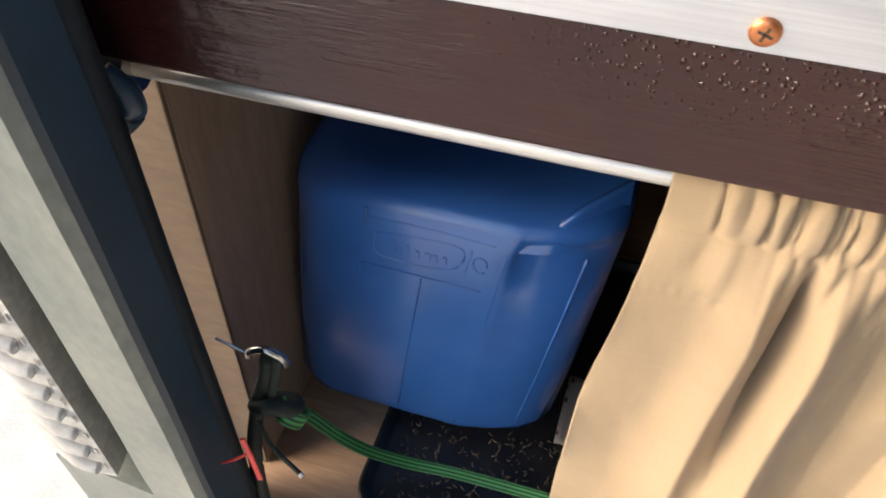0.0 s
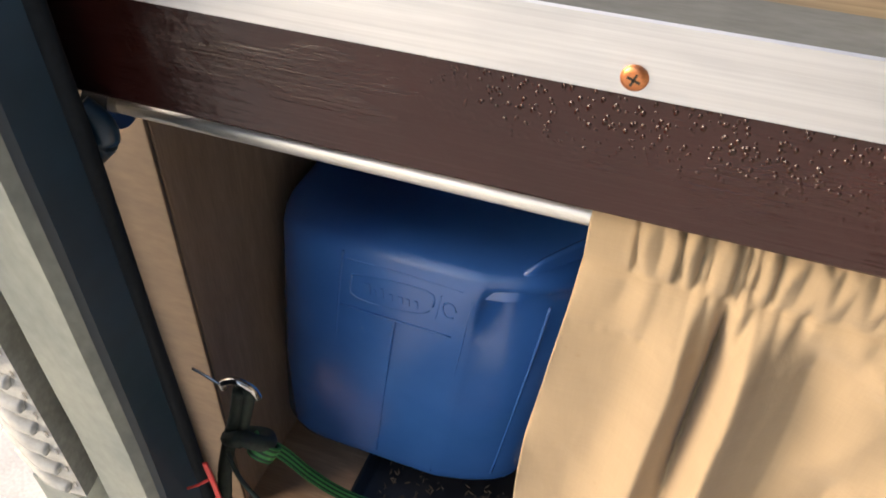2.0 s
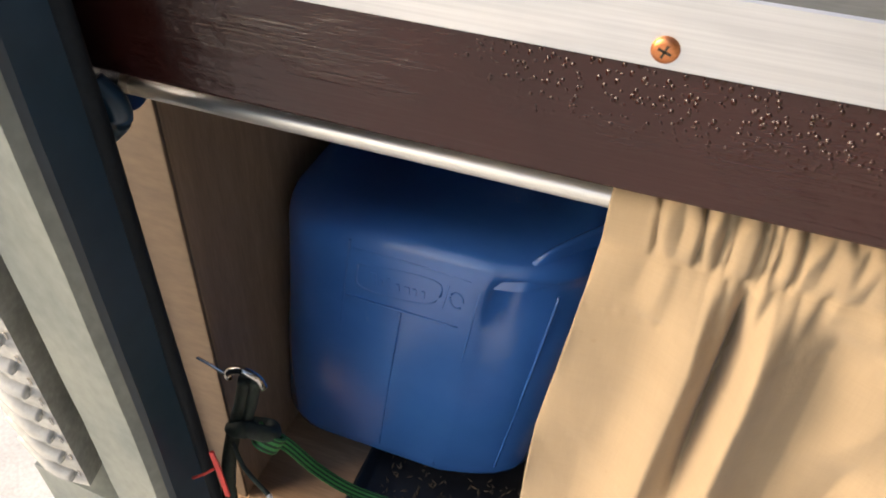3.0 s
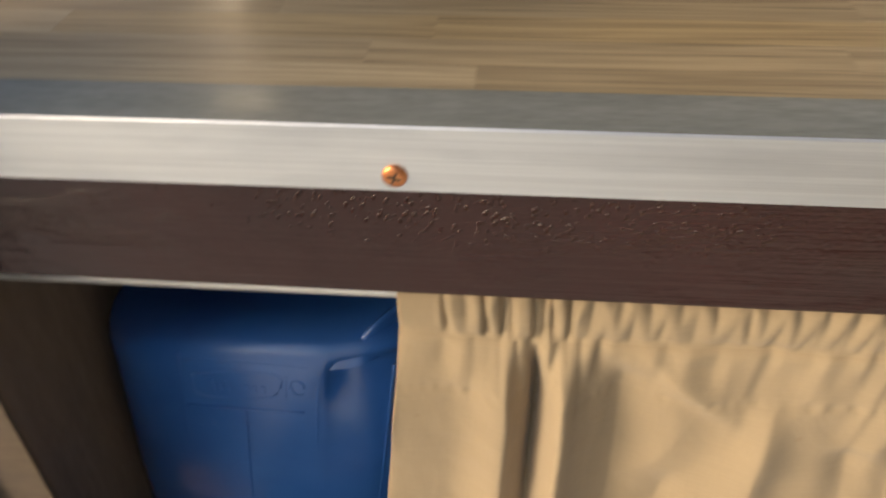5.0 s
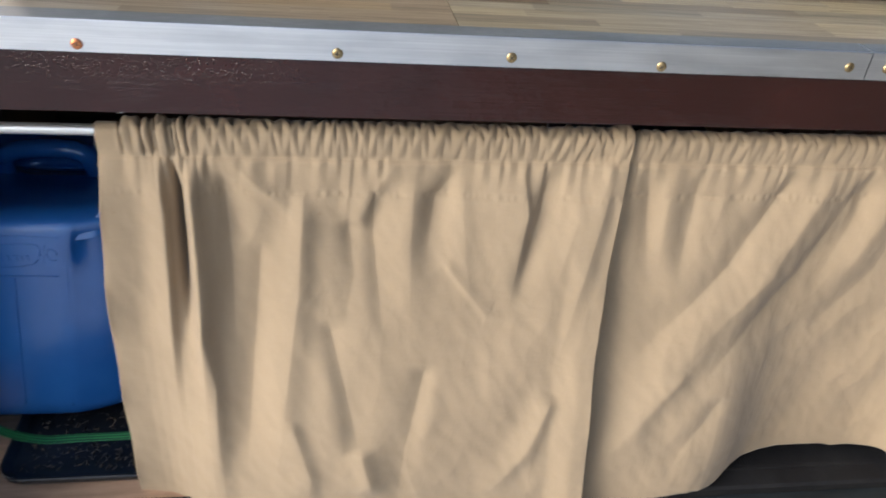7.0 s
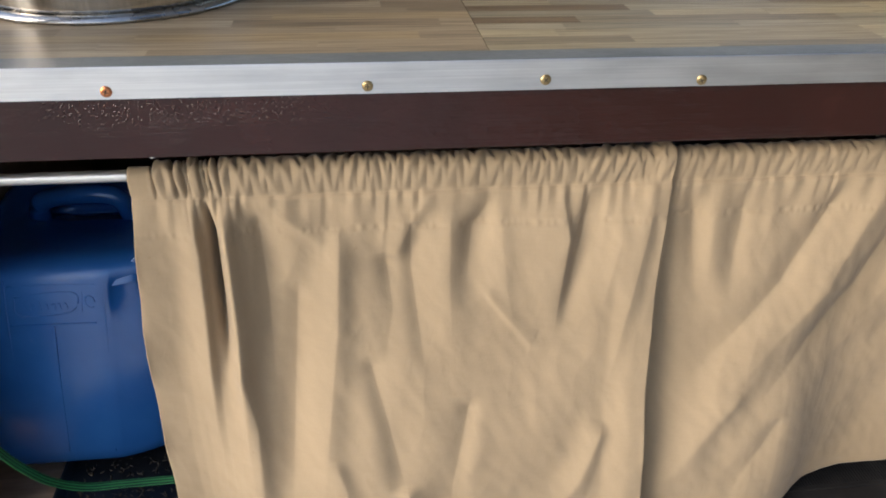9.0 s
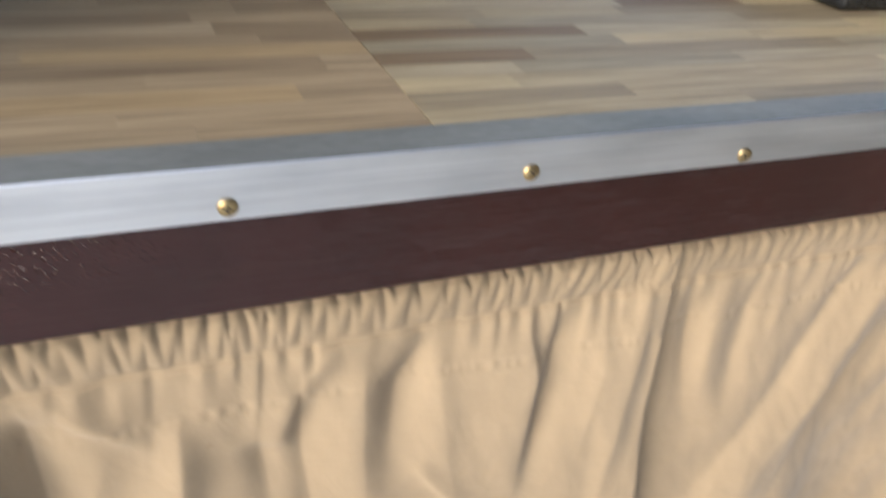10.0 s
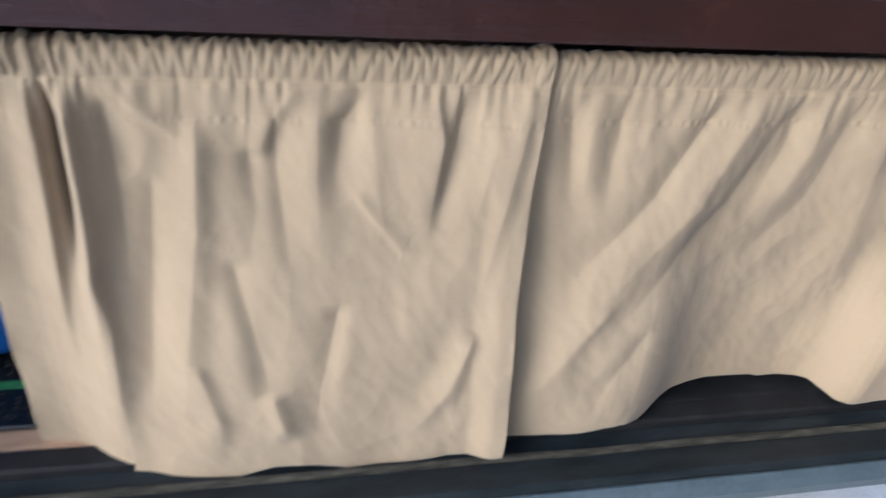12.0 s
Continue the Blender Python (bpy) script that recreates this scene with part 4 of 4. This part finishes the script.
# green strap with its knot, hook and tag
strap = thing("luggage_strap", "green striped elastic strap knotted to a hook", "strap")
band = curve_points([(-0.226, 0.036, 0.534), (-0.212, 0.046, 0.512), (-0.198, 0.060, 0.462), (-0.180, 0.075, 0.418), (-0.150, 0.088, 0.390), (-0.110, 0.094, 0.384), (-0.05, 0.096, 0.383), (0.04, 0.096, 0.385)], 10)
part("band", tube(band, 0.01, 12, None, None, (0.0052, 0.0011, (0.0, 0.9, 0.4)), True), WEB, strap, "", False)
kn = bmesh.new()
tube(curve_points([(-0.236, 0.034, 0.545), (-0.222, 0.026, 0.552), (-0.212, 0.034, 0.540), (-0.222, 0.046, 0.528), (-0.236, 0.040, 0.532), (-0.238, 0.026, 0.545), (-0.224, 0.022, 0.556)], 8), 0.0062, 10, None, kn)
part("knot", kn, CORD, strap, "tight dark green knot", True)
part("knot_loop", tube(curve_points([(-0.226, 0.036, 0.538), (-0.216, 0.026, 0.543), (-0.207, 0.028, 0.536), (-0.208, 0.036, 0.526), (-0.218, 0.040, 0.522)], 8), 0.01, 12, None, None, (0.0065, 0.0015, (0.3, 0.8, 0.5)), True), WEB, strap, "green striped loop of the knot")
part("cord", tube(curve_points([(-0.226, 0.038, 0.594), (-0.231, 0.034, 0.570), (-0.236, 0.026, 0.548), (-0.232, 0.004, 0.525), (-0.226, -0.012, 0.480), (-0.224, -0.016, 0.40), (-0.222, -0.014, 0.364)], 8), 0.0052, 10), CORD, strap, "black cord hanging to the floor", True)
part("cord", tube(curve_points([(-0.219, 0.040, 0.596), (-0.224, 0.036, 0.572), (-0.230, 0.030, 0.548)], 8), 0.0046, 10), CORD, strap, "", True)
part("hook", tube(curve_points([(-0.240, 0.038, 0.590), (-0.236, 0.036, 0.600), (-0.226, 0.036, 0.606), (-0.216, 0.038, 0.600), (-0.214, 0.040, 0.588)], 8), 0.0030, 12), CHROME, strap, "bright bent wire hook", True)
part("hook_stem", tube([(-0.239, 0.037, 0.592), (-0.251, 0.036, 0.600), (-0.261, 0.036, 0.604)], 0.0011, 8), CHROME, strap)
part("tag", tube([(-0.2035, -0.0300, 0.617), (-0.2005, -0.0318, 0.602), (-0.1980, -0.0338, 0.576)], 0.003, 12, None, None, (0.0016, 0.0008, (1.0, 0.3, 0.0))), RED, strap, "red plastic tag")
part("tag_tail", tube([(-0.2040, -0.0312, 0.600), (-0.2140, -0.0315, 0.588), (-0.2245, -0.0320, 0.578)], 0.0010, 6), RED, strap)
part("tie_end", tube(curve_points([(-0.226, 0.010, 0.556), (-0.208, -0.004, 0.556), (-0.183, -0.015, 0.554)], 6), 0.0016, 8), CORD, strap, "trimmed cable tie end", True)
part("tie_tip", tube([(-0.1835, -0.0148, 0.554), (-0.1815, -0.016, 0.5535)], 0.0018, 8), WHITE, strap)

# carton behind the curtain gap
carton = thing("carton", "worn printed food carton, brown with a green top", "box")
part("carton_body", box(0.315, 0.458, 0.0525, 0.130, 0.3605, 0.638, 0.0012), CARD, carton)
part("lid_panel", box(0.3155, 0.4555, 0.0535, 0.129, 0.6385, 0.6410, 0.0005), CARDGREEN, carton, "dark green top flap")
part("torn_edge", tube(curve_points([(0.4585, 0.0535, 0.640), (0.461, 0.070, 0.643), (0.458, 0.090, 0.644), (0.4605, 0.110, 0.642), (0.457, 0.128, 0.640)], 6), 0.0028, 8, None), CARDRAW, carton, "torn raw card corner", True)
part("front_edge_wear", box(0.317, 0.457, 0.0510, 0.0530, 0.6365, 0.6393), CARDRAW, carton)
part("side_wear", box(0.4570, 0.4592, 0.0515, 0.0545, 0.38, 0.634), CARDRAW, carton)
part("printed_photo", loops_mesh([[(0.417 + 0.033 * math.cos(2 * math.pi * k / 40), y, 0.535 + 0.040 * math.sin(2 * math.pi * k / 40)) for k in range(40)] for y in (0.0521, 0.0518)]), PICTURE, carton, "round printed photo of a green salad")
part("printed_seal", loops_mesh([[(0.425 + 0.024 * math.cos(2 * math.pi * k / 32), y, 0.452 + 0.028 * math.sin(2 * math.pi * k / 32)) for k in range(32)] for y in (0.0521, 0.0518)]), GREYINK, carton, "round grey printed seal")
part("seal_bar", box(0.408, 0.440, 0.0512, 0.0517, 0.450, 0.454), PIT, carton)
part("scuff", box(0.428, 0.438, 0.0516, 0.0521, 0.606, 0.609), WHITE, carton).matrix_basis = pose(0, 0, 0)

# navy bag with a grey strap
bag = thing("navy_bag", "navy fabric bag with a grey webbing strap", "bag")
bag_levels = []
for i in range(15):
    t = i / 14
    z = 0.3605 + 0.385 * t
    s = 0.93 + 0.08 * math.sin(math.pi * min(1, t * 1.1)) - 0.25 * max(0, t - 0.85) / 0.15
    bag_levels.append([(0.585 + 0.108 * s * math.copysign(abs(math.cos(a)) ** 0.7, math.cos(a)) * (1 + 0.02 * noise.noise((math.cos(a) * 2, math.sin(a) * 2, z * 14))),
                        0.245 + 0.115 * s * math.copysign(abs(math.sin(a)) ** 0.7, math.sin(a)) * (1 + 0.03 * noise.noise((math.cos(a) * 2 + 5, math.sin(a) * 2, z * 14))), z)
                       for a in (2 * math.pi * k / 64 for k in range(64))])
part("bag_body", loops_mesh(bag_levels), NAVY, bag, "", True)
part("strap", tube([(0.585 + 0.1145 * math.copysign(abs(math.cos(a)) ** 0.7, math.cos(a)), 0.245 + 0.122 * math.copysign(abs(math.sin(a)) ** 0.7, math.sin(a)), 0.668 - 0.035 * math.cos(a)) for a in (2 * math.pi * k / 60 for k in range(61))], 0.01, 12, None, None, (0.013, 0.0016, (0, 0, 1))), WEBGREY, bag, "grey webbing strap round the bag")

# ribbed rubber mat at the far end of the floor
mat_thing = thing("rubber_mat", "black ribbed rubber mat on the cargo floor", "mat")
part("mat_base", box(0.30, 1.06, 0.0165, 0.50, 0.3603, 0.3640, 0.001), MATM, mat_thing)
for i in range(100):
    x = 0.66 + i * 0.004
    part("mat_rib", box(x, x + 0.002, 0.022, 0.16, 0.3641, 0.3652), MATM, mat_thing)
